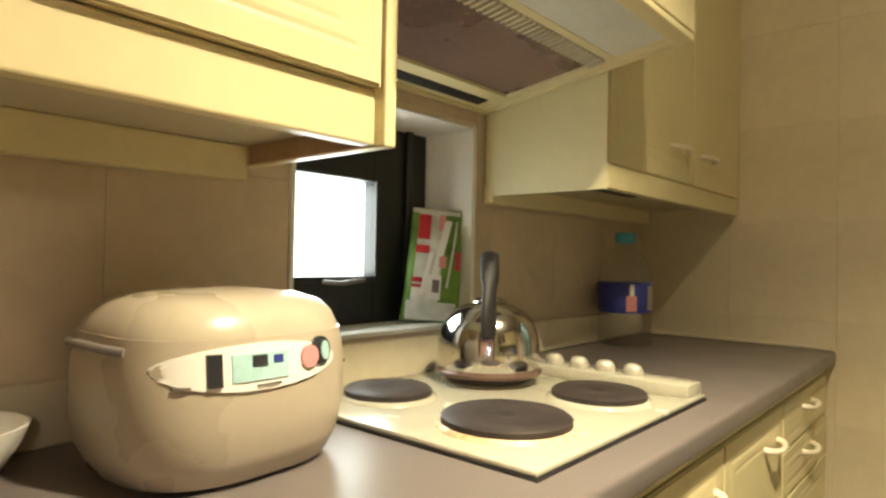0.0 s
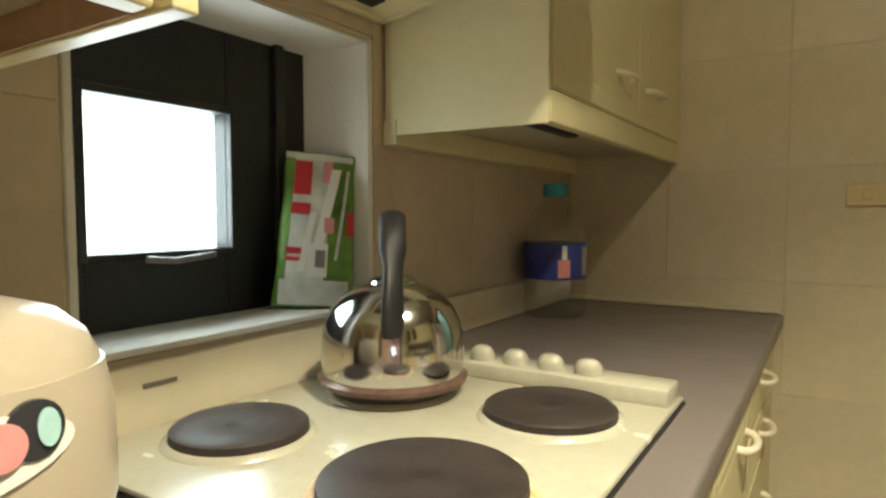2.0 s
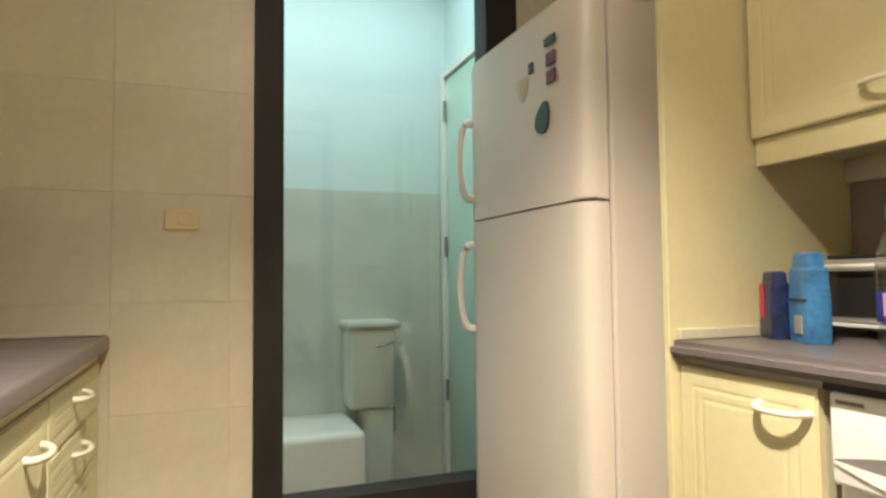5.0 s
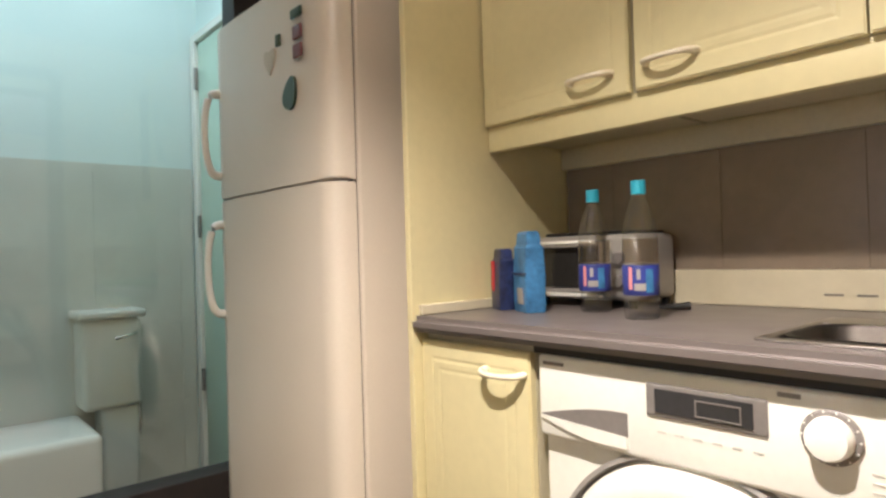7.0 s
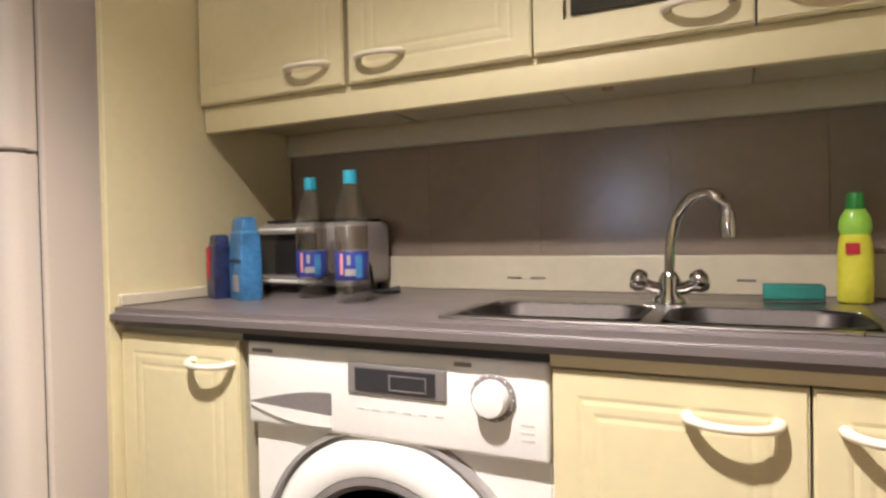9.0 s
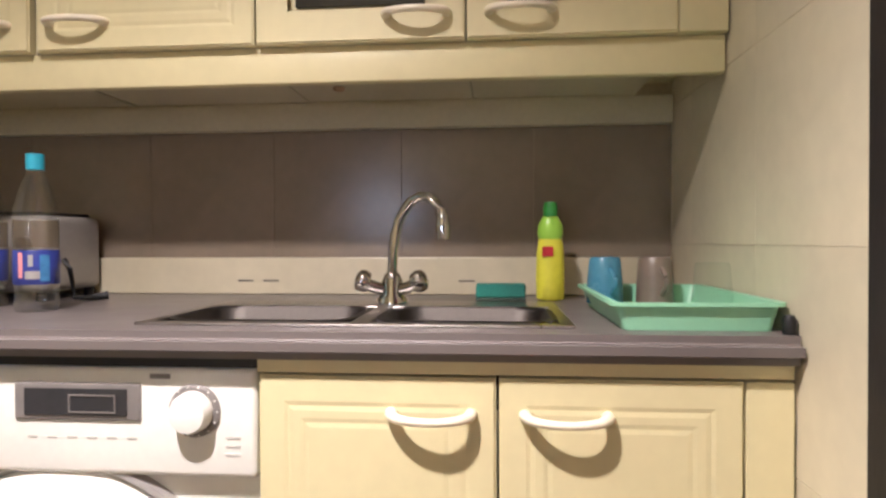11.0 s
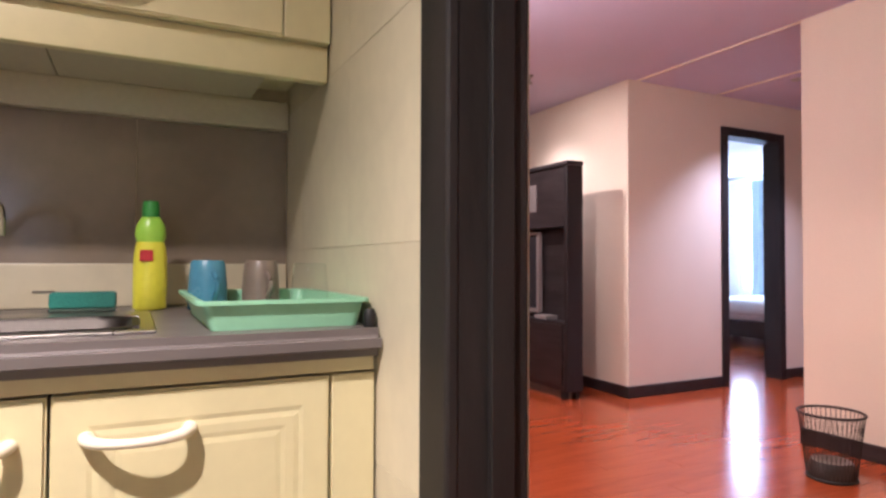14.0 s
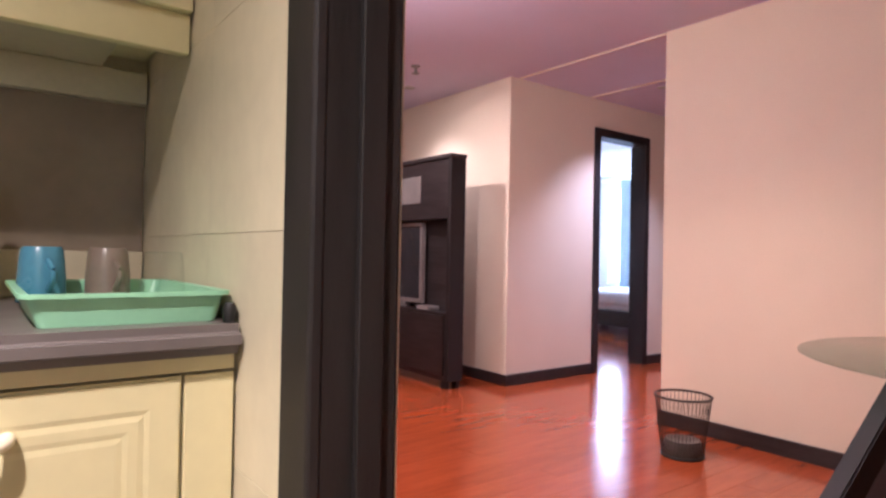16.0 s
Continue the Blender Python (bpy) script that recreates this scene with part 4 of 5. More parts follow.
bw = thing("bowl", (0.60, 1.02, 0.90), "white plastic bowl beside the rice cooker", "bowl")
part("body", lathe([(0.035, 0.901), (0.042, 0.903), (0.066, 0.940), (0.074, 0.962), (0.071, 0.962), (0.062, 0.940), (0.038, 0.908), (0, 0.906)], 32, Matrix.Translation((0.585, 1.015, 0))), WHITEPL, bw, smooth=50)

# ---- hood ----
hd = thing("range_hood", (0.75, 1.735, 1.55), "cream range hood with a greasy metal filter and lamp cover", "range hood")
def sloped(bm):
    """The hood's underside rises towards its front."""
    for v in bm.verts:
        v.co.z += 0.15 * (v.co.x - 0.504)
    return bm


HY0, HY1 = 1.425, 2.052
part("casing", sloped(boxes((0.504, 0.99, HY0, HY0 + 0.013, 1.503, 1.68), (0.504, 0.99, HY1 - 0.013, HY1, 1.503, 1.68), (0.504, 0.518, HY0 + 0.013, HY1 - 0.013, 1.503, 1.68), (0.504, 0.99, HY0, HY1, 1.68, 1.695), bev=0.002)), CREAM, hd)
part("underside", sloped(boxes((0.518, 0.600, HY0 + 0.013, HY1 - 0.013, 1.508, 1.516), (0.600, 0.99, HY0 + 0.013, HY0 + 0.035, 1.508, 1.516), (0.600, 0.99, HY1 - 0.045, HY1 - 0.013, 1.508, 1.516), (0.845, 0.862, HY0 + 0.035, HY1 - 0.045, 1.508, 1.516), bev=0.001)), CREAM, hd)
part("slot", sloped(B(0.535, 0.566, 1.50, 1.985, 1.5055, 1.510, bev=0.002)), BLACKPL, hd, "dark lamp slot")
part("pan", sloped(B(0.602, 0.802, HY0 + 0.036, HY1 - 0.046, 1.513, 1.521, bev=0.002)), HOODPAN, hd, "brown stained pan")
part("filter", sloped(B(0.803, 0.844, HY0 + 0.036, HY1 - 0.046, 1.511, 1.519, bev=0.001)), FILTER, hd, "ribbed grease filter")
for k in range(34):
    y = HY0 + 0.042 + 0.0163 * k
    part("filter_rib", sloped(B(0.805, 0.842, y, y + 0.007, 1.506, 1.5115)), CREAM_IN, hd)
part("lamp_cover", sloped(B(0.863, 0.972, HY0 + 0.036, HY1 - 0.046, 1.508, 1.515, bev=0.002)), GREYTILE, hd, "grey plastic lamp cover")
part("visor", sloped(boxes((0.973, 1.004, HY0, HY1, 1.500, 1.514), (0.992, 1.006, HY0, HY1, 1.5145, 1.60), bev=0.003)), CREAM, hd, "cream front visor")
part("duct_cover", B(0.504, 0.80, HY0, HY1, 1.742, 2.36, bev=0.002), CREAM, hd)

# ---- small things, hob side ----
def pillow_bag(name, cx, cy, z, w, d, h, turn, mat, label, category):
    """A gusseted foil bag standing upright, pinched along its top."""
    b = thing(name, (cx, cy, z), label, category)
    m = Matrix.Translation((cx, cy, z)) @ pose(0, 0, 0, -5, -7, turn)
    bm = bmesh.new()
    rings = []
    for t, th in ((0.0, 0.92), (0.03, 1.0), (0.25, 1.06), (0.5, 1.0), (0.72, 0.78), (0.88, 0.36), (0.95, 0.10), (1.0, 0.06)):
        ring = []
        for k in range(28):
            a = 2 * math.pi * k / 28
            ca, sa = math.cos(a), math.sin(a)
            x = d / 2 * th * abs(ca) ** 0.55 * (1 if ca >= 0 else -1)
            y = w / 2 * (1.0 - 0.14 * t) * abs(sa) ** 0.45 * (1 if sa >= 0 else -1)
            wr = 0.0035 * noise.noise(Vector((x * 30, y * 30, t * 9)))
            ring.append(bm.verts.new(m @ Vector((x + wr, y + wr, h * t + 0.002 * math.sin(9 * a) * t))))
        rings.append(ring)
    for a, c in zip(rings, rings[1:]):
        for k in range(28):
            bm.faces.new((a[k], a[(k + 1) % 28], c[(k + 1) % 28], c[k]))
    bm.faces.new(rings[0][::-1]), bm.faces.new(rings[-1])
    part("body", bm, mat, b, smooth=60)
    def panel(y0, y1, t0, t1, mt, lab, lift=0.003, skew=0.0):
        bm = bmesh.new()
        rows = []
        for j in range(9):
            t = t0 + (t1 - t0) * j / 8
            th = np.interp(t, (0, 0.03, 0.25, 0.5, 0.72, 0.88, 0.95, 1.0), (0.92, 1.0, 1.06, 1.0, 0.78, 0.36, 0.10, 0.06))
            row = []
            for i in range(7):
                y = y0 + (y1 - y0) * i / 6 + skew * (t - t0)
                u = min(0.999, abs(y) / (w / 2 * (1.0 - 0.14 * t)))
                sa = u ** (1 / 0.45)
                x = d / 2 * th * (1 - sa * sa) ** 0.275
                row.append(bm.verts.new(m @ Vector((x + lift, y, h * t))))
            rows.append(row)
        for a, c in zip(rows, rows[1:]):
            for i in range(6):
                bm.faces.new((a[i], a[i + 1], c[i + 1], c[i]))
        part("print", bm, mt, b, lab, 60)
    panel(-w * 0.38, w * 0.08, 0.14, 0.97, BAGWHITE, "white printed band", 0.0022, 0.012)
    panel(-w * 0.44, w * 0.40, 0.01, 0.17, BAGWHITE, "silver foil foot", 0.0026)
    panel(-w * 0.43, w * 0.41, 0.955, 0.995, BAGWHITE, "silver crimped top", 0.0030)
    panel(-w * 0.33, -w * 0.12, 0.71, 0.94, RED, "red patch", 0.004, 0.012)
    panel(-w * 0.35, -w * 0.12, 0.585, 0.655, RED, "red patch", 0.004, 0.012)
    panel(-w * 0.10, w * 0.02, 0.30, 0.90, WHITEPL, "pale glossy streak", 0.0045, 0.055)
    panel(-w * 0.24, -w * 0.16, 0.22, 0.60, WHITEPL, "pale glossy streak", 0.0042, 0.045)
    panel(w * 0.20, w * 0.24, 0.30, 0.90, BAGWHITE, "pale glossy streak", 0.003, 0.03)
    panel(w * 0.02, w * 0.13, 0.80, 0.95, PINKP, "pink patch", 0.004, 0.02)
    panel(w * 0.06, w * 0.18, 0.47, 0.57, PINKP, "pink patch", 0.0048)
    panel(w * 0.34, w * 0.44, 0.46, 0.62, RED, "red patch", 0.004)
    panel(-w * 0.38, -w * 0.20, 0.33, 0.37, RED, "red bar", 0.004)
    panel(-w * 0.38, -w * 0.21, 0.285, 0.31, RED, "red bar", 0.004)
    panel(-w * 0.12, w * 0.12, 0.19, 0.40, WHITEPL, "pale label", 0.0046)
    panel(-w * 0.03, w * 0.09, 0.25, 0.36, GREYPL, "grey printed square", 0.0056)
    return b


pillow_bag("food_bag", 0.448, 1.925, 1.0035, 0.138, 0.055, 0.268, -38, BAGGREEN, "green and white foil food bag standing on the window sill", "bag")


def bottle(name, x, y, z, prof, label, cap_mat, label_rows, cap_prof, mats=(PET,), lab_mat=BLUEP, seg=32, group=""):
    b = thing(name, (x, y, z), label, "bottle", group)
    m = Matrix.Translation((x, y, z))
    part("body", lathe(prof, seg, m), mats[0], b, smooth=50)
    part("cap", lathe(cap_prof, 24, m), cap_mat, b, "coloured screw cap", 40)
    for r, z0, z1 in label_rows:
        lb = part("label", lathe([(r, z0), (r + 0.0006, z0 + 0.001), (r + 0.0006, z1 - 0.001), (r, z1)], seg, m), lab_mat, b, "blue printed label", 40)
        return b, lb, m
    return b, None, m


def arc_patch(r, a0, a1, z0, z1, m, n=8):
    bm = bmesh.new()
    lo, hi = ([bm.verts.new(m @ Vector((r * math.cos(radians(a0 + (a1 - a0) * k / n)), r * math.sin(radians(a0 + (a1 - a0) * k / n)), z))) for k in range(n + 1)] for z in (z0, z1))
    for k in range(n):
        bm.faces.new((lo[k], lo[k + 1], hi[k + 1], hi[k]))
    return bm


R5 = [(0.070, 0.0), (0.078, 0.006), (0.080, 0.02), (0.077, 0.05), (0.080, 0.07), (0.077, 0.10), (0.080, 0.125), (0.080, 0.195), (0.078, 0.215), (0.068, 0.255), (0.045, 0.285), (0.026, 0.300), (0.024, 0.315)]
b5, lb5, m5 = bottle("water_bottle", 0.592, 2.665, 0.9005, R5, "large clear plastic water bottle with a blue label", CYANP, [(0.0806, 0.098, 0.190)], [(0.030, 0.308), (0.031, 0.325), (0.030, 0.340), (0.0, 0.341)])
part("print", arc_patch(0.0818, -62, -40, 0.104, 0.150, m5), PINKP, lb5, "pink printed patch")
part("print", arc_patch(0.0818, -12, 18, 0.108, 0.180, m5), SILVERPL, lb5, "pale printed patch")
part("print", arc_patch(0.0818, -55, -46, 0.150, 0.184, m5), WHITEPL, lb5)

ol = thing("wall_switch", (1.274, 2.995, 1.212), "ivory wall switch plate on the end wall", "switch")
part("plate", B(1.230, 1.318, 2.9905, 2.9985, 1.185, 1.239, bev=0.003), OUTLET, ol)
part("rocker", B(1.264, 1.284, 2.987, 2.992, 1.199, 1.225, bev=0.002), OUTLET, ol)
for y, z in ((1.575, 0.955),):
    solo("wall_mark", B(0.5125, 0.5145, y, y + 0.045, z, z + 0.006), MUNSELL, "small dark printed bar on the upstand", "mark")

# ---- small things, sink side ----
R15 = [(0.030, 0.0), (0.034, 0.004), (0.035, 0.02), (0.033, 0.045), (0.035, 0.06), (0.035, 0.165), (0.033, 0.185), (0.024, 0.220), (0.014, 0.245), (0.0125, 0.258)]
CAP = [(0.0145, 0.252), (0.015, 0.262), (0.0145, 0.280), (0.0, 0.281)]
R15, CAP = ([(a, b * 0.99) for a, b in q] for q in (R15, CAP))
for x, y in ((2.530, 1.795), (2.606, 1.958)):
    bt, lb, m = bottle("water_bottle", x, y, 0.9005, R15, "clear plastic water bottle with a blue label and cap", CYANP, [(0.0354, 0.048, 0.108)], CAP, group="water bottles by the toaster oven")
    part("print", arc_patch(0.0364, 198, 210, 0.080, 0.100, m), SILVERPL, lb, "white printed patch")
    part("print", arc_patch(0.0364, 190, 226, 0.058, 0.072, m), SILVERPL, lb, "pale printed wave")
    part("print", arc_patch(0.0364, 226, 250, 0.054, 0.100, m), BLUEPACK, lb, "light blue printed patch")
    part("print", arc_patch(0.0364, 172, 184, 0.060, 0.104, m), PINKP, lb, "pink printed patch")
    part("upper_label", lathe([(0.0352, 0.112), (0.0356, 0.113), (0.0356, 0.160), (0.0352, 0.161)], 32, m), glassy("frosted_label", (0.86, 0.80, 0.72), 0.3), bt, "pale clear label", 40)

ov = thing("toaster_oven", (2.78, 1.97, 0.90), "silver toaster oven with a dark glass door", "toaster oven")
part("body", B(2.690, 2.872, 1.902, 2.200, 0.918, 1.078, bev=0.016, seg=4), SILVERPL, ov, smooth=40)
od = part("door", B(2.680, 2.692, 1.985, 2.192, 0.936, 1.064, bev=0.003), SILVERPL, ov)
part("door_glass", B(2.6775, 2.681, 1.998, 2.182, 0.948, 1.050), DARKGLASS, od, "dark glass")
part("door_handle", sweep([(2.676, 2.005, 1.058), (2.660, 2.015, 1.060), (2.660, 2.165, 1.060), (2.676, 2.175, 1.058)], 0.005, 8), WHITEPL, od, "pale door handle", 60)
part("tray", B(2.668, 2.688, 1.99, 2.19, 0.926, 0.934, bev=0.002), WHITEPL, ov)
part("lid_rack", boxes((2.70, 2.86, 1.925, 2.175, 1.079, 1.086), bev=0.002), BLACKPL, ov, "dark top plate")
for z in (0.965, 1.02):
    part("knob", lathe([(0.014, 0), (0.013, 0.012), (0, 0.013)], 20, Matrix.Translation((2.690, 1.945, z)) @ pose(0, 0, 0, 0, -90, 0)), GREYPL, ov, smooth=40)
for x in (2.70, 2.85):
    for y in (1.92, 2.18):
        part("foot", lathe([(0.010, 0.9005), (0.011, 0.919)], 12, Matrix.Translation((x, y, 0))), BLACKPL, ov)
cb = [(2.74, 1.898, 0.985), (2.735, 1.882, 0.965), (2.735, 1.875, 0.925), (2.72, 1.862, 0.907), (2.72, 1.83, 0.906), (2.74, 1.80, 0.910)]
pc = solo("power_cable", sweep(cb, [0.006, 0.005, 0.004, 0.004, 0.006, 0.009], 8), BLACKPL, "black cable and plug beside the toaster oven", "cable", smooth=60)


def pouch(name, x, y, w, d, h, turn, mat, label, bits):
    p = thing(name, (x, y, 0.9005), label, "packet")
    m = Matrix.Translation((x, y, 0.9005)) @ pose(0, 0, 0, 0, 0, turn)
    bm = bmesh.new()
    rings = []
    for t, sx, sy in ((0, 0.95, 0.95), (0.05, 1, 1), (0.45, 1.03, 1.0), (0.8, 0.9, 0.98), (0.84, 0.72, 0.86), (0.97, 0.66, 0.82), (1.0, 0.5, 0.7)):
        ring = []
        for k in range(24):
            a = 2 * math.pi * k / 24
            ca, sa = math.cos(a), math.sin(a)
            ring.append(bm.verts.new(m @ Vector((d / 2 * sx * abs(ca) ** 0.18 * (1 if ca >= 0 else -1), w / 2 * sy * abs(sa) ** 0.18 * (1 if sa >= 0 else -1), h * t))))
        rings.append(ring)
    for a, c in zip(rings, rings[1:]):
        for k in range(24):
            bm.faces.new((a[k], a[(k + 1) % 24], c[(k + 1) % 24], c[k]))
    bm.faces.new(rings[0][::-1]), bm.faces.new(rings[-1])
    part("body", bm, mat, p, smooth=25)
    for y0, y1, z0, z1, mt, lab in bits:
        bm = B(-d / 2 * 1.04 - 0.002, -d / 2 * 1.04 + 0.002, y0 * w, y1 * w, z0 * h, z1 * h, bev=0.001)
        bmesh.ops.transform(bm, matrix=m, verts=bm.verts)
        part("print", bm, mt, p, lab)
    return p


pouch("detergent_box", 2.525, 2.085, 0.088, 0.05, 0.188, -28, BLUEPACK, "light blue cardboard pack with a flap top", [(-0.28, 0.10, 0.10, 0.30, SILVERPL, "pale printed patch"), (-0.5, 0.5, 0.46, 0.49, NAVYPACK, "dark fold line")])
pouch("snack_packet", 2.545, 2.186, 0.088, 0.045, 0.150, -32, NAVYPACK, "navy and red printed packet", [(0.04, 0.32, 0.30, 0.80, RED, "red printed stripe"), (0.08, 0.28, 0.55, 0.68, SILVERPL, "pale printed patch")])

sb = thing("soap_bottle", (2.772, 0.882, 0.90), "yellow washing-up liquid bottle with a green cap", "bottle")
ms = Matrix.Translation((2.772, 0.872, 0.9005)) @ Matrix.Diagonal((0.94, 0.94, 0.93, 1))
part("body", lathe([(0.024, 0), (0.030, 0.004), (0.031, 0.05), (0.030, 0.10), (0.027, 0.125), (0.024, 0.135)], 28, ms, 0.75, 1.0), YELLOWPL, sb, smooth=50)
part("shoulder", lathe([(0.0245, 0.134), (0.028, 0.145), (0.026, 0.165), (0.017, 0.182), (0.014, 0.185)], 28, ms, 0.75, 1.0), LIMEPL, sb, "lime green shoulder", 50)
part("cap", lathe([(0.0155, 0.183), (0.016, 0.200), (0.013, 0.214), (0.0, 0.216)], 20, ms), DKGREEN, sb, "dark green cap", 40)
part("print", B(2.7480, 2.7515, 0.868, 0.890, 0.990, 1.010, bev=0.001), RED, sb, "red printed patch")
sg = thing("sponge", (2.725, 0.975, 0.905), "teal scouring sponge behind the sink", "sponge")
part("foam", B(2.700, 2.750, 0.925, 1.022, 0.905, 0.911, bev=0.002), SPONGE_Y, sg)
part("scourer", B(2.700, 2.750, 0.925, 1.022, 0.911, 0.937, bev=0.004), SPONGE, sg, "teal scouring layer")
for y in (1.03, 1.48, 1.54):
    solo("wall_mark", B(2.8785, 2.8805, y, y + 0.036, 0.930, 0.934), MUNSELL, "small dark printed bar on the upstand", "mark")


def dish_tray():
    t = thing("dish_tray", (2.5, 0.705, 0.90), "mint green plastic dish tray with a flared rim", "tray")
    bm = bmesh.new()
    def ring(x0, x1, y0, y1, z, r):
        out = []
        for cx, cy, a0 in ((x1 - r, y1 - r, 0), (x0 + r, y1 - r, 90), (x0 + r, y0 + r, 180), (x1 - r, y0 + r, 270)):
            for k in range(5):
                a = radians(a0 + 22.5 * k)
                out.append(bm.verts.new((cx + r * math.cos(a), cy + r * math.sin(a), z)))
        return out
    X0, X1, Y0, Y1 = 2.345, 2.690, 0.608, 0.822
    rr = [ring(X0 + 0.006, X1 - 0.012, Y0 + 0.008, Y1 - 0.012, 0.9005, 0.010), ring(X0, X1, Y0, Y1, 0.934, 0.012), ring(X0 - 0.007, X1 + 0.007, Y0 - 0.007, Y1 + 0.007, 0.934, 0.015), ring(X0 - 0.007, X1 + 0.007, Y0 - 0.007, Y1 + 0.007, 0.9395, 0.015), ring(X0 + 0.003, X1 - 0.003, Y0 + 0.003, Y1 - 0.003, 0.9385, 0.012), ring(X0 + 0.015, X1 - 0.015, Y0 + 0.015, Y1 - 0.015, 0.904, 0.010)]
    for a, b in zip(rr, rr[1:]):
        for k in range(20):
            bm.faces.new((a[k], a[(k + 1) % 20], b[(k + 1) % 20], b[k]))
    bm.faces.new(rr[0][::-1]), bm.faces.new(rr[-1])
    part("body", bm, GREENPL, t, smooth=40)
    for k in range(9):
        part("rib", B(2.38 + 0.035 * k, 2.386 + 0.035 * k, 0.640, 0.800, 0.904, 0.908, bev=0.001), GREENPL, t)
    return t


dish_tray()


def mug(x, y, mat, label, turn):
    m = thing("mug", (x, y, 0.91), label, "mug", "mugs on the dish tray")
    mm = Matrix.Translation((x, y, 0.9085)) @ pose(0, 0, 0, 0, 0, turn)
    part("body", lathe([(0.030, 0.0), (0.0325, 0.001), (0.0315, 0.04), (0.028, 0.078), (0.025, 0.083), (0.022, 0.083), (0.021, 0.080), (0, 0.080)], 32, mm), mat, m, smooth=40)
    part("handle", sweep([mm @ Vector((0.029 + 0.022 * math.sin(math.pi * k / 10), 0, 0.018 + 0.045 * k / 10)) for k in range(11)], 0.0045, 8), mat, m, smooth=60)
    return m


mug(2.640, 0.786, BLUECER, "blue glazed mug upside down on the dish tray", 192)
mug(2.640, 0.698, BROWNCER, "brown glazed mug upside down on the dish tray", 190)
tg = thing("drinking_glass", (2.47, 0.648, 0.908), "clear drinking glass upside down on the dish tray", "glass")
part("body", lathe([(0.030, 0.9085), (0.031, 0.910), (0.025, 0.985), (0.022, 0.987), (0.0, 0.986)], 28, Matrix.Translation((2.47, 0.655, 0))), GLASS, tg, smooth=40)
solo("rubber_stopper", lathe([(0.008, 0.9005), (0.009, 0.918), (0.006, 0.925), (0, 0.926)], 16, Matrix.Translation((2.326, 0.608, 0))), BLACKPL, "black rubber stopper beside the dish tray", "stopper", smooth=40)

# ---- ceiling lamps ----
for x, y in ((5.24, -0.95), (5.75, -1.95), (2.9, -1.3), (4.395, -3.474)):
    dl = thing("downlight", (x, y, HL), "small recessed ceiling downlight", "lamp", "recessed downlights")
    part("trim", lathe([(0.045, HL - 0.006), (0.045, HL), (0.030, HL), (0.030, HL - 0.006)], 24, Matrix.Translation((x, y, 0))), WHITE_ENAMEL, dl)
    part("lens", lathe([(0.029, HL - 0.004), (0, HL - 0.005)], 20, Matrix.Translation((x, y, 0))), LAMPGLOW, dl).visible_shadow = False
kd = thing("downlight", (LX0, LY0, H), "white cylinder downlight under the kitchen ceiling", "lamp")
part("housing", lathe([(0.055, LZ0 + 0.03), (0.058, LZ0 + 0.034), (0.058, H - 0.006), (0.065, H - 0.006), (0.065, H)], 32, Matrix.Translation((LX0, LY0, 0))), WHITE_ENAMEL, kd, smooth=40)
part("lens", lathe([(0.050, LZ0 + 0.028), (0, LZ0 + 0.027)], 24, Matrix.Translation((LX0, LY0, 0))), LAMPGLOW, kd).visible_shadow = False
spk = thing("sprinkler", (5.23, -1.654, HL), "small ceiling sprinkler head", "sprinkler")
part("stem", lathe([(0.035, HL - 0.004), (0.030, HL - 0.012), (0.012, HL - 0.016), (0.010, HL - 0.05)], 16, Matrix.Translation((5.23, -1.654, 0))), GREYPL, spk, smooth=40)
part("deflector", lathe([(0.010, HL - 0.050), (0.028, HL - 0.056), (0.028, HL - 0.060), (0, HL - 0.060)], 16, Matrix.Translation((5.23, -1.654, 0))), GREYPL, spk)
solo("ceiling_trim", boxes((3.70, 4.96, -2.445, -2.435, HL - 0.012, HL), (3.75, 4.96, -3.30, -3.288, HL - 0.012, HL)), PINK_WALL, "thin ceiling joint lines in the corridor", "trim", "structure")

# invented fitting around the living room's fill light
pl = thing("fill_pendant", (3.7, -0.15, HL), "added unseen pendant that fills the living room with light", "lamp")
part("cord", sweep([(3.7, -0.15, 2.04), (3.7, -0.15, HL)], 0.003, 6), BLACKPL, pl)
part("socket", lathe([(0.0, 2.05), (0.018, 2.04), (0.020, 2.0), (0.016, 1.985)], 16, Matrix.Translation((3.7, -0.15, 0))), BLACKPL, pl, smooth=40)
part("bulb", lathe([(0, 1.915), (0.022, 1.925), (0.030, 1.95), (0.022, 1.975), (0.014, 1.99)], 20, Matrix.Translation((3.7, -0.15, 0))), LAMPGLOW, pl, smooth=60).visible_shadow = False

# ---- living room ----
tv = thing("tv_cabinet", (5.9, -2.1, 0), "dark wooden television cabinet with open shelves", "cabinet")
y0, y1 = -2.03, -1.89
part("side_panel", B(5.085, 5.125, y0, y1, 0.06, 1.705, bev=0.003), DARKWOOD, tv)
part("side_panel", B(6.96, 7.0, y0, y1, 0.06, 1.705, bev=0.003), DARKWOOD, tv)
part("top", B(5.075, 7.01, y0, y1 + 0.012, 1.705, 1.735, bev=0.003), DARKWOOD_H, tv)
part("back_panel", B(5.125, 6.96, y0, y0 + 0.012, 0.06, 1.705), DARKWOOD_H, tv)
part("upper_box", B(5.125, 6.96, y0 + 0.012, y1 - 0.01, 1.26, 1.705, bev=0.002), DARKWOOD_H, tv)
part("glass_door", B(5.48, 5.95, y1 - 0.010, y1 - 0.004, 1.39, 1.60, bev=0.001), GREYPL, tv, "grey glazed door")
base = part("lower_box", B(5.125, 6.96, y0 + 0.012, y1, 0.06, 0.56, bev=0.003), DARKWOOD_H, tv)
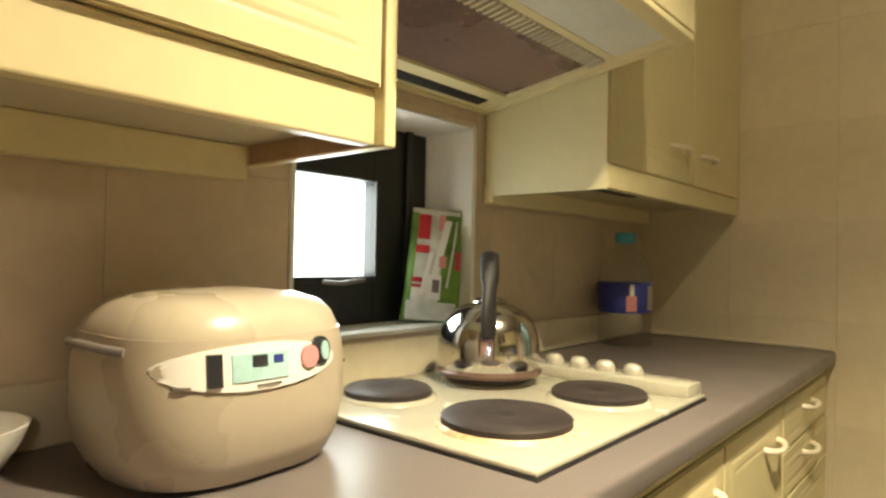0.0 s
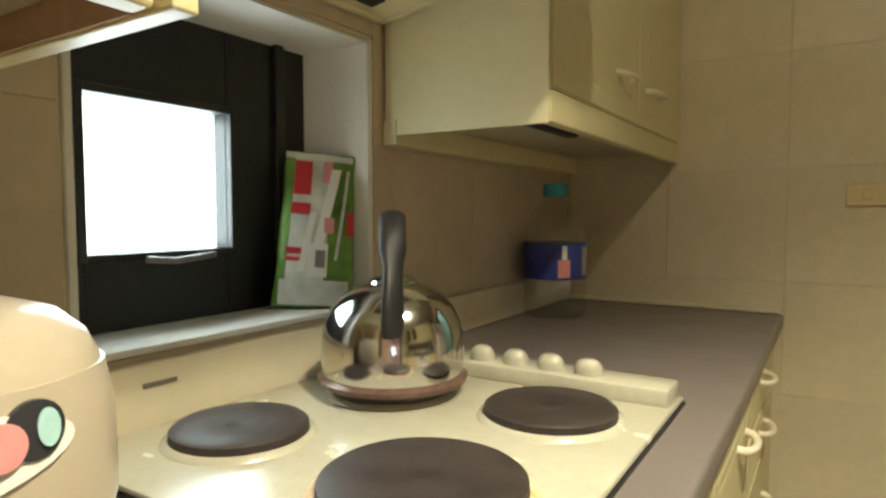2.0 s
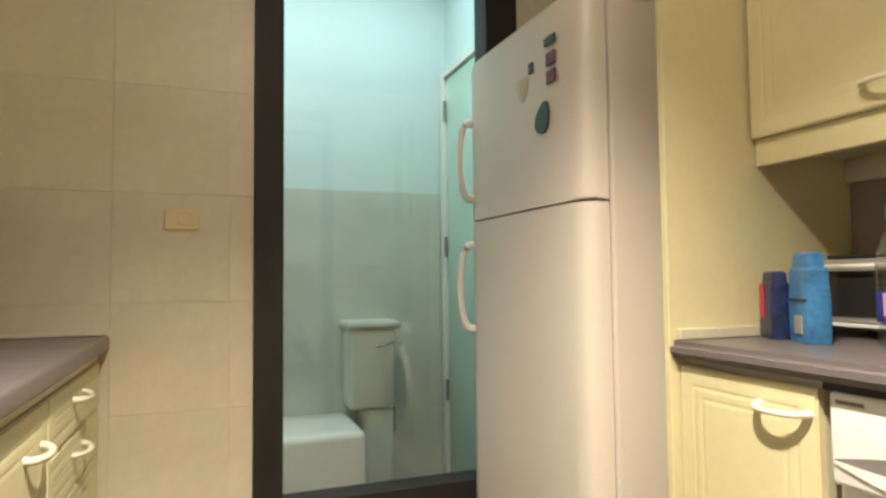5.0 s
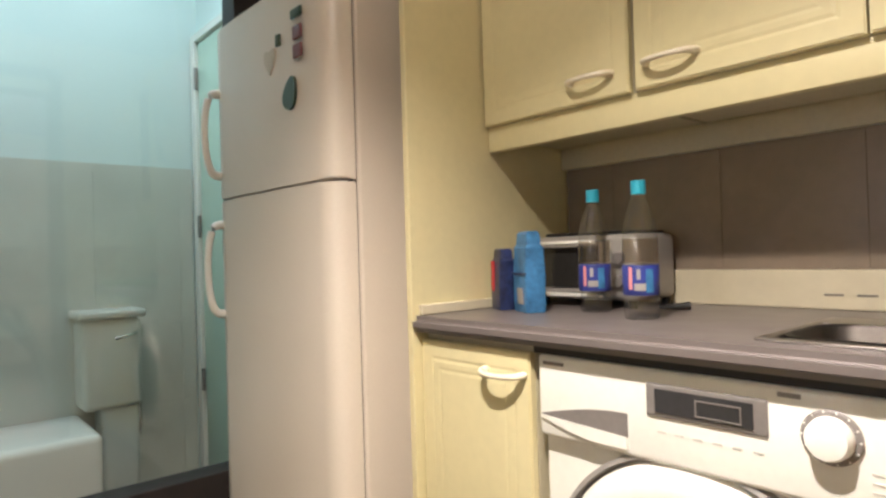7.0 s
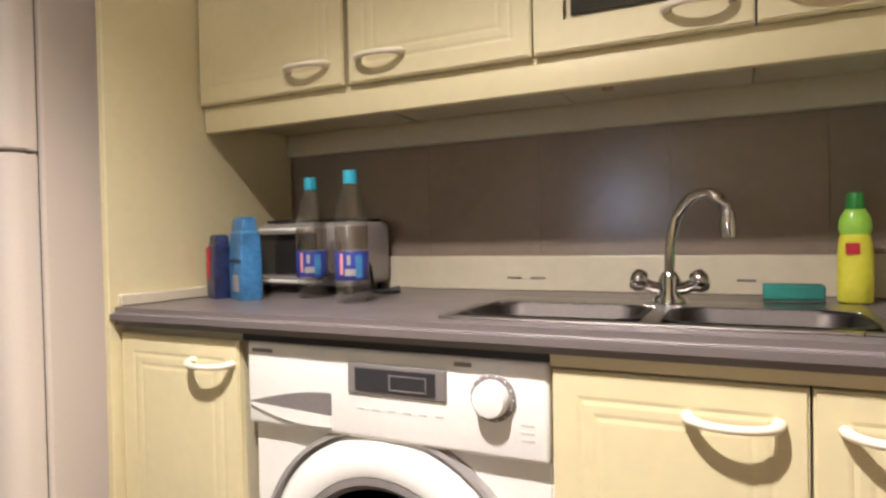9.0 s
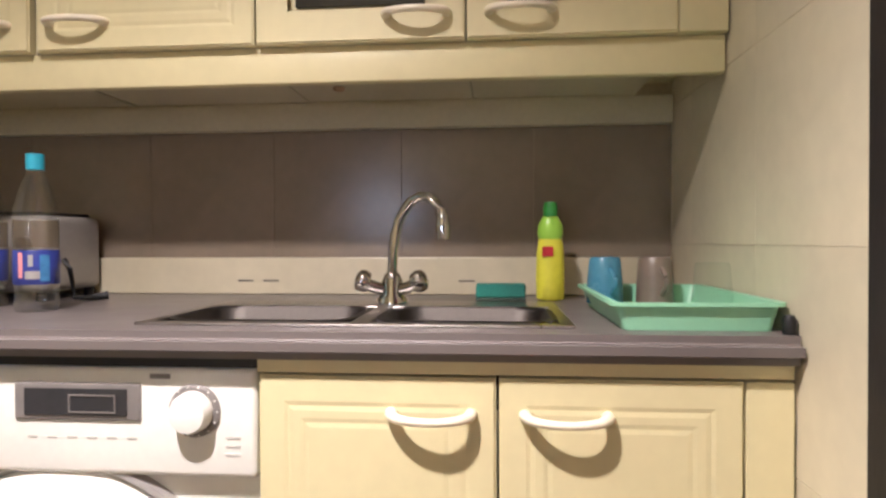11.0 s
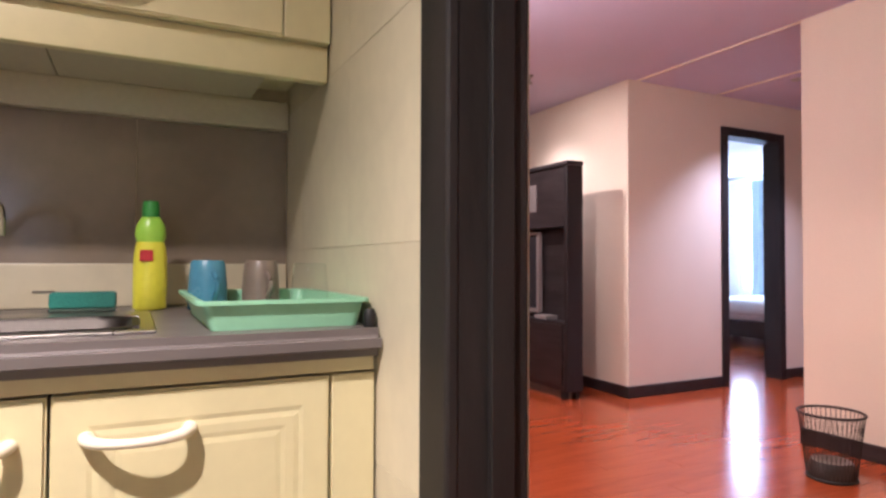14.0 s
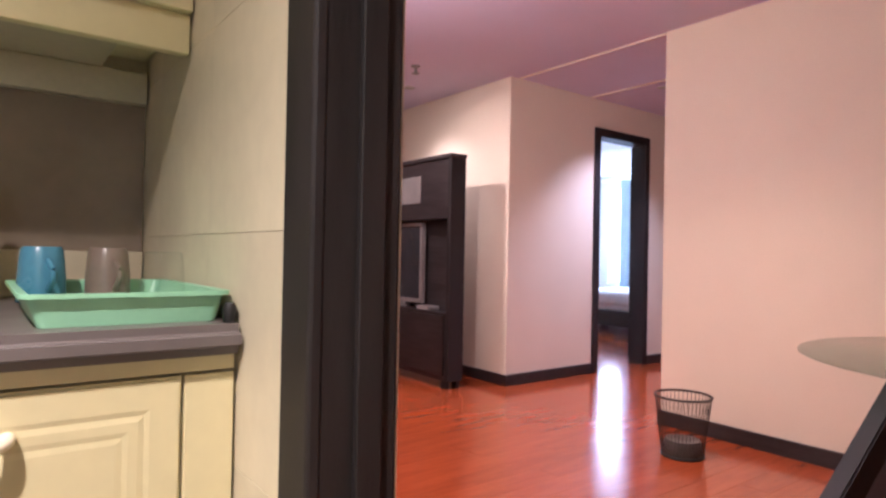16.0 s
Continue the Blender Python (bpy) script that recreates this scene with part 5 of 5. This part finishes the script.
for k in range(3):
    part("drawer_front", B(5.135 + 0.61 * k, 5.735 + 0.61 * k, y1, y1 + 0.014, 0.10, 0.54, bev=0.003), DARKWOOD_H, base)
for x in (5.12, 6.93):
    part("foot", B(x, x + 0.05, y1 - 0.04, y1 - 0.005, 0, 0.06), DARKWOOD, tv)
    part("foot", B(x, x + 0.05, y0 + 0.005, y0 + 0.035, 0, 0.06), DARKWOOD, tv)
tl = thing("television", (6.0, -2.05, 0.56), "flat black television in a grey frame on the cabinet", "television")
part("screen", B(5.55, 6.58, -1.985, -1.960, 0.63, 1.22, bev=0.004), LCD, tl)
part("bezel", boxes((5.525, 5.555, -1.990, -1.950, 0.60, 1.24), (6.575, 6.605, -1.990, -1.950, 0.60, 1.24), (5.555, 6.575, -1.990, -1.950, 1.215, 1.24), (5.555, 6.575, -1.990, -1.950, 0.60, 0.635), bev=0.003), GREYPL, tl)
part("stand", B(5.75, 6.25, -2.01, -1.945, 0.561, 0.60, bev=0.006), GREYPL, tl)
solo("disc_player", B(5.36, 5.52, -2.01, -1.905, 0.561, 0.59, bev=0.004), SILVERPL, "small silver disc player on the cabinet", "player")

bn = thing("waste_bin", (3.28, -1.995, 0), "dark wire mesh waste bin with a liner", "bin")
mb = Matrix.Translation((3.28, -1.995, 0))
bm = bmesh.new()
for k in range(40):
    a = 2 * math.pi * k / 40
    for s in (-0.25, 0.25):
        sweep([mb @ Vector(((0.10 + 0.035 * t) * math.cos(a + s * t), (0.10 + 0.035 * t) * math.sin(a + s * t), 0.01 + 0.29 * t)) for t in (0, 0.33, 0.66, 1.0)], 0.0012, 4, bm=bm)
part("mesh_wall", bm, MESHM, bn)
for r, z in ((0.101, 0.008), (0.136, 0.302)):
    part("rim", sweep([mb @ Vector((r * math.cos(2 * math.pi * k / 40), r * math.sin(2 * math.pi * k / 40), z)) for k in range(40)], 0.006, 8, closed=True), MESHM, bn, smooth=60)
part("base", lathe([(0.10, 0.004), (0.10, 0.009)], 32, mb), MESHM, bn)
part("liner", lathe([(0.092, 0.012), (0.096, 0.05), (0.085, 0.085), (0.05, 0.075), (0, 0.07)], 28, mb), BINBAG, bn, "crumpled dark liner", 60)

tb = thing("dining_table", (1.86, -1.34, 0), "round glass dining table on dark crossed legs", "table")
mt = Matrix.Translation((1.86, -1.34, 0))
part("tabletop", lathe([(0.552, 0.722), (0.56, 0.726), (0.56, 0.730), (0.552, 0.734)], 96, mt), TABLEGLASS, tb, smooth=40)
for k in range(4):
    a = radians(45 + 90 * k)
    turn = Matrix.Rotation(radians(90 * k), 4, "Z")
    p0, p1 = mt @ turn @ Vector((0.41, 0.60, 0.01)), mt @ turn @ Vector((0.25, 0.09, 0.712))
    a = math.atan2(p0.y - p1.y, p0.x - p1.x)
    bm = bmesh.new()
    d = (p1 - p0)
    s = Vector((-math.sin(a), math.cos(a), 0)) * 0.028
    o = Vector((math.cos(a), math.sin(a), 0)) * 0.05
    lo = [bm.verts.new(p0 + q) for q in (-s - o, s - o, s + o, -s + o)]
    mid = [bm.verts.new(p0 + d * 0.5 + q * 1.0 + Vector((math.cos(a), math.sin(a), 0)) * 0.03) for q in (-s - o, s - o, s + o, -s + o)]
    hi = [bm.verts.new(p1 + q) for q in (-s - o, s - o, s + o, -s + o)]
    for u, v in ((lo, mid), (mid, hi)):
        for i in range(4):
            bm.faces.new((u[i], u[(i + 1) % 4], v[(i + 1) % 4], v[i]))
    bm.faces.new(lo[::-1]), bm.faces.new(hi)
    for v in bm.verts:
        if v.co.z < 0.03:
            v.co.z = 0.0
    bmesh.ops.bevel(bm, geom=bm.edges[:], offset=0.005, segments=2, affect="EDGES")
    part("leg", bm, DARKWOOD, tb)
part("hub", lathe([(0.29, 0.690), (0.30, 0.695), (0.30, 0.716), (0.29, 0.721)], 32, mt), DARKWOOD, tb, smooth=40)

def chair(x, y, turn):
    c = thing("dining_chair", (x, y, 0), "dark stained wooden dining chair at the glass table", "chair")
    m = Matrix.Translation((x, y, 0)) @ pose(0, 0, 0, 0, 0, turn)

    def bar(name, *a, mat=DARKWOOD):
        bm = B(*a, bev=0.006)
        bmesh.ops.transform(bm, matrix=m, verts=bm.verts)
        part(name, bm, mat, c)
    bar("seat", -0.21, 0.21, -0.21, 0.21, 0.43, 0.465)
    for sx in (-1, 1):
        bar("leg", sx * 0.19 - 0.018, sx * 0.19 + 0.018, 0.17, 0.206, 0, 0.43)
        bar("back_post", sx * 0.19 - 0.018, sx * 0.19 + 0.018, -0.206, -0.17, 0, 0.93)
    for z in (0.58, 0.72, 0.86):
        bar("back_slat", -0.172, 0.172, -0.198, -0.180, z, z + 0.06)
    return c


chair(1.74, -2.02, -5)

# ---- bedroom ----
wd = thing("window_2", (6.9, -7.65, 0.55), "wide bright bedroom window in a white frame", "window", kind="structure")
part("window_frame", boxes((5.7, 5.76, -7.67, -7.62, 0.55, 2.2), (8.04, 8.1, -7.67, -7.62, 0.55, 2.2), (5.76, 8.04, -7.67, -7.62, 0.55, 0.61), (5.76, 8.04, -7.67, -7.62, 2.14, 2.2), (6.87, 6.93, -7.67, -7.62, 0.61, 2.14), bev=0.004), WHITE_ENAMEL, wd)
part("pane", B(5.76, 6.87, -7.65, -7.645, 0.61, 2.14), GLASS, wd).visible_shadow = False
part("pane", B(6.93, 8.04, -7.65, -7.645, 0.61, 2.14), GLASS, wd).visible_shadow = False
solo("backdrop", B(4.5, 9.5, -8.4, -8.38, -0.5, 3.2), BEDDAY, "bright hazy daylight outside the bedroom window", "backdrop", "structure")
for xa, xb in ((5.5, 6.35), (6.95, 7.75)):
    bm = bmesh.new()
    n = 60
    f, b = [], []
    for k in range(n + 1):
        x = xa + (xb - xa) * k / n
        y = -7.46 + 0.035 * math.sin(k * 0.9) + 0.01 * math.sin(k * 2.3)
        f.append([bm.verts.new((x, y, z)) for z in (0.05, 2.25)])
        b.append([bm.verts.new((x, y - 0.006, z)) for z in (0.05, 2.25)])
    for k in range(n):
        bm.faces.new((f[k][0], f[k + 1][0], f[k + 1][1], f[k][1])), bm.faces.new((b[k][1], b[k + 1][1], b[k + 1][0], b[k][0]))
    solo("curtain", bm, CURTAIN, "pale blue pleated curtain beside the bedroom window", "curtain", smooth=70)
solo("curtain_rail", sweep([(5.4, -7.46, 2.27), (8.2, -7.46, 2.27)], 0.012, 10), WHITE_ENAMEL, "white metal curtain rail above the bedroom window", "rail")
bed = thing("bed", (6.9, -6.6, 0), "low bed with white bedding and a dark base", "bed")
part("base", B(5.9, 7.9, -7.3, -5.75, 0.10, 0.30, bev=0.01), DARKWOOD_H, bed)
part("mattress", B(5.92, 7.88, -7.28, -5.77, 0.30, 0.48, bev=0.05, seg=4), LINEN, bed, smooth=50)
part("duvet", B(5.87, 7.5, -7.25, -5.72, 0.36, 0.54, bev=0.06, seg=4), LINEN, bed, smooth=50)
part("pillow", B(6.05, 6.45, -6.9, -6.25, 0.53, 0.66, bev=0.055, seg=4), LINEN, bed, smooth=50)
for x in (5.98, 7.82):
    for y in (-7.2, -5.85):
        part("leg", B(x - 0.04, x + 0.04, y - 0.04, y + 0.04, 0, 0.10), DARKWOOD, bed)

# ---- tiles and planks, each a piece of its own ----
def pieces(name, parent, mat, rows, depth_axis):
    """Bevelled plates; alike sizes share one mesh. rows: (centre, size)."""
    cache = {}
    for c, s in rows:
        key = tuple(round(v, 4) for v in s)
        if key not in cache:
            bm = B(-s[0] / 2, s[0] / 2, -s[1] / 2, s[1] / 2, -s[2] / 2, s[2] / 2)
            bmesh.ops.bevel(bm, geom=bm.edges[:], offset=0.0003, segments=1, affect="EDGES")
            me = bpy.data.meshes.new(name)
            bm.to_mesh(me)
            bm.free()
            me.materials.append(mat)
            cache[key] = me
        ob = new(name, cache[key])
        ob.parent = parent
        ob.location = c


def tiled(parent, mat, axis, at, thick, a0, a1, z0, z1, w=0.30, h=0.30, zoff=0.114, holes=()):
    """Tiles on an upright wall: axis 'x' or 'y' is the wall's normal."""
    rows = []
    zs = sorted({z0, z1, *[zoff + h * k for k in range(-2, 12) if z0 < zoff + h * k < z1]})
    ys = sorted({a0, a1, *[a0 + w * k for k in range(1, 40) if a0 + w * k < a1 - 0.02]})
    for za, zb in zip(zs, zs[1:]):
        for ya, yb in zip(ys, ys[1:]):
            cells = [(ya, yb, za, zb)]
            for hy0, hy1, hz0, hz1 in holes:
                nxt = []
                for p, q, r, s in cells:
                    if q <= hy0 or p >= hy1 or s <= hz0 or r >= hz1:
                        nxt.append((p, q, r, s))
                        continue
                    if p < hy0: nxt.append((p, hy0, r, s))
                    if q > hy1: nxt.append((hy1, q, r, s))
                    lo, hi = max(p, hy0), min(q, hy1)
                    if r < hz0: nxt.append((lo, hi, r, hz0))
                    if s > hz1: nxt.append((lo, hi, hz1, s))
                cells = nxt
            for p, q, r, s in cells:
                if q - p < 0.006 or s - r < 0.006:
                    continue
                c, d = (p + q) / 2, q - p - 0.0006
                rows.append((((at, c, (r + s) / 2), (thick, d, s - r - 0.0006)) if axis == "x" else ((c, at, (r + s) / 2), (d, thick, s - r - 0.0006))))
    pieces("tile", parent, mat, rows, axis)


tiled(wall_window, TAN_TILE, "x", XW - 0.0035, 0.005, YS, YN, 0.90, 1.81, 0.30, 0.30, 0.985 - 0.9, holes=((1.500, 2.032, 0.992, 1.480),))
tiled(wall_end, TILE, "y", YN + 0.0035, 0.005, XW, 1.465, 0.0, 2.40, 0.30, 0.30, 0.085)
tiled(wall_end, TILE, "y", YN + 0.0035, 0.005, 2.329, XS, 0.9, 2.40, 0.30, 0.30, 0.085)
tiled(wall_door, TILE, "y", YS - 0.0035, 0.005, 2.160, XS, 0.0, 2.40, 0.30, 0.30, 0.114)
tiled(wall_door, TILE, "y", YS - 0.0035, 0.005, XW, 1.028, 0.9, 2.40, 0.30, 0.30, 0.114)
# splashback tiles, their colour holding the shadow under the wall cabinets
tiled(wall_sink, SHADED_TILE, "x", XS + 0.0035, 0.005, YS, 2.25, 0.90, 1.277, 0.30, 0.30, 0.385)
# this band's shade comes partly from its darkened cream
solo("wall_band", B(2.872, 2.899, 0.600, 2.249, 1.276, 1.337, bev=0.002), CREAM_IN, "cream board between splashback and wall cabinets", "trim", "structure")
solo("wall_band", B(0.501, 0.53, 2.058, 2.996, 1.289, 1.334, bev=0.002), CREAM, "cream board under the wall cabinet", "trim", "structure")
solo("wall_band", B(0.501, 0.53, 0.62, 1.3975, 1.272, 1.327, bev=0.002), CREAM, "cream board under the wall cabinet", "trim", "structure")
dado = bpy.data.objects["wall_back_room"]
tiled(dado, GREYTILE, "y", 4.046, 0.006, 0.62, 2.43, 0.0, 1.47, 0.35, 0.35, 0.07)
lf = bpy.data.objects["living_floor"]
rows = []
for i in range(26):
    x = 2.0 + 0.13 * i
    y = 0.48 - (0.5 if i % 2 else 0.0) - 0.13 * (i % 5)
    while y > -4.6:
        rows.append(((x + 0.065, y - 0.55, -0.006), (0.1292, 1.0985, 0.012)))
        y -= 1.10
pieces("plank", lf, PARQUET, rows, "z")
bm = boxes(*[(2.0 + 0.13 * i + 0.0005, 2.1295 + 0.13 * i, 0.482 - (0.5 if i % 2 else 0.0) - 0.13 * (i % 5), 0.50, -0.012, 0.0) for i in range(26) if (i % 2 or i % 5)])
tagged(part("plank_ends", bm, PARQUET, lf), kind="stuff")
bm = boxes((-0.5, 1.999, -6.6, 0.50, -0.012, 0.0), (5.381, 9.0, -7.7, 0.50, -0.012, 0.0), (2.0, 5.38, -6.6, -5.6, -0.012, 0.0))
tagged(part("plank_field", bm, PARQUET, lf), kind="stuff")
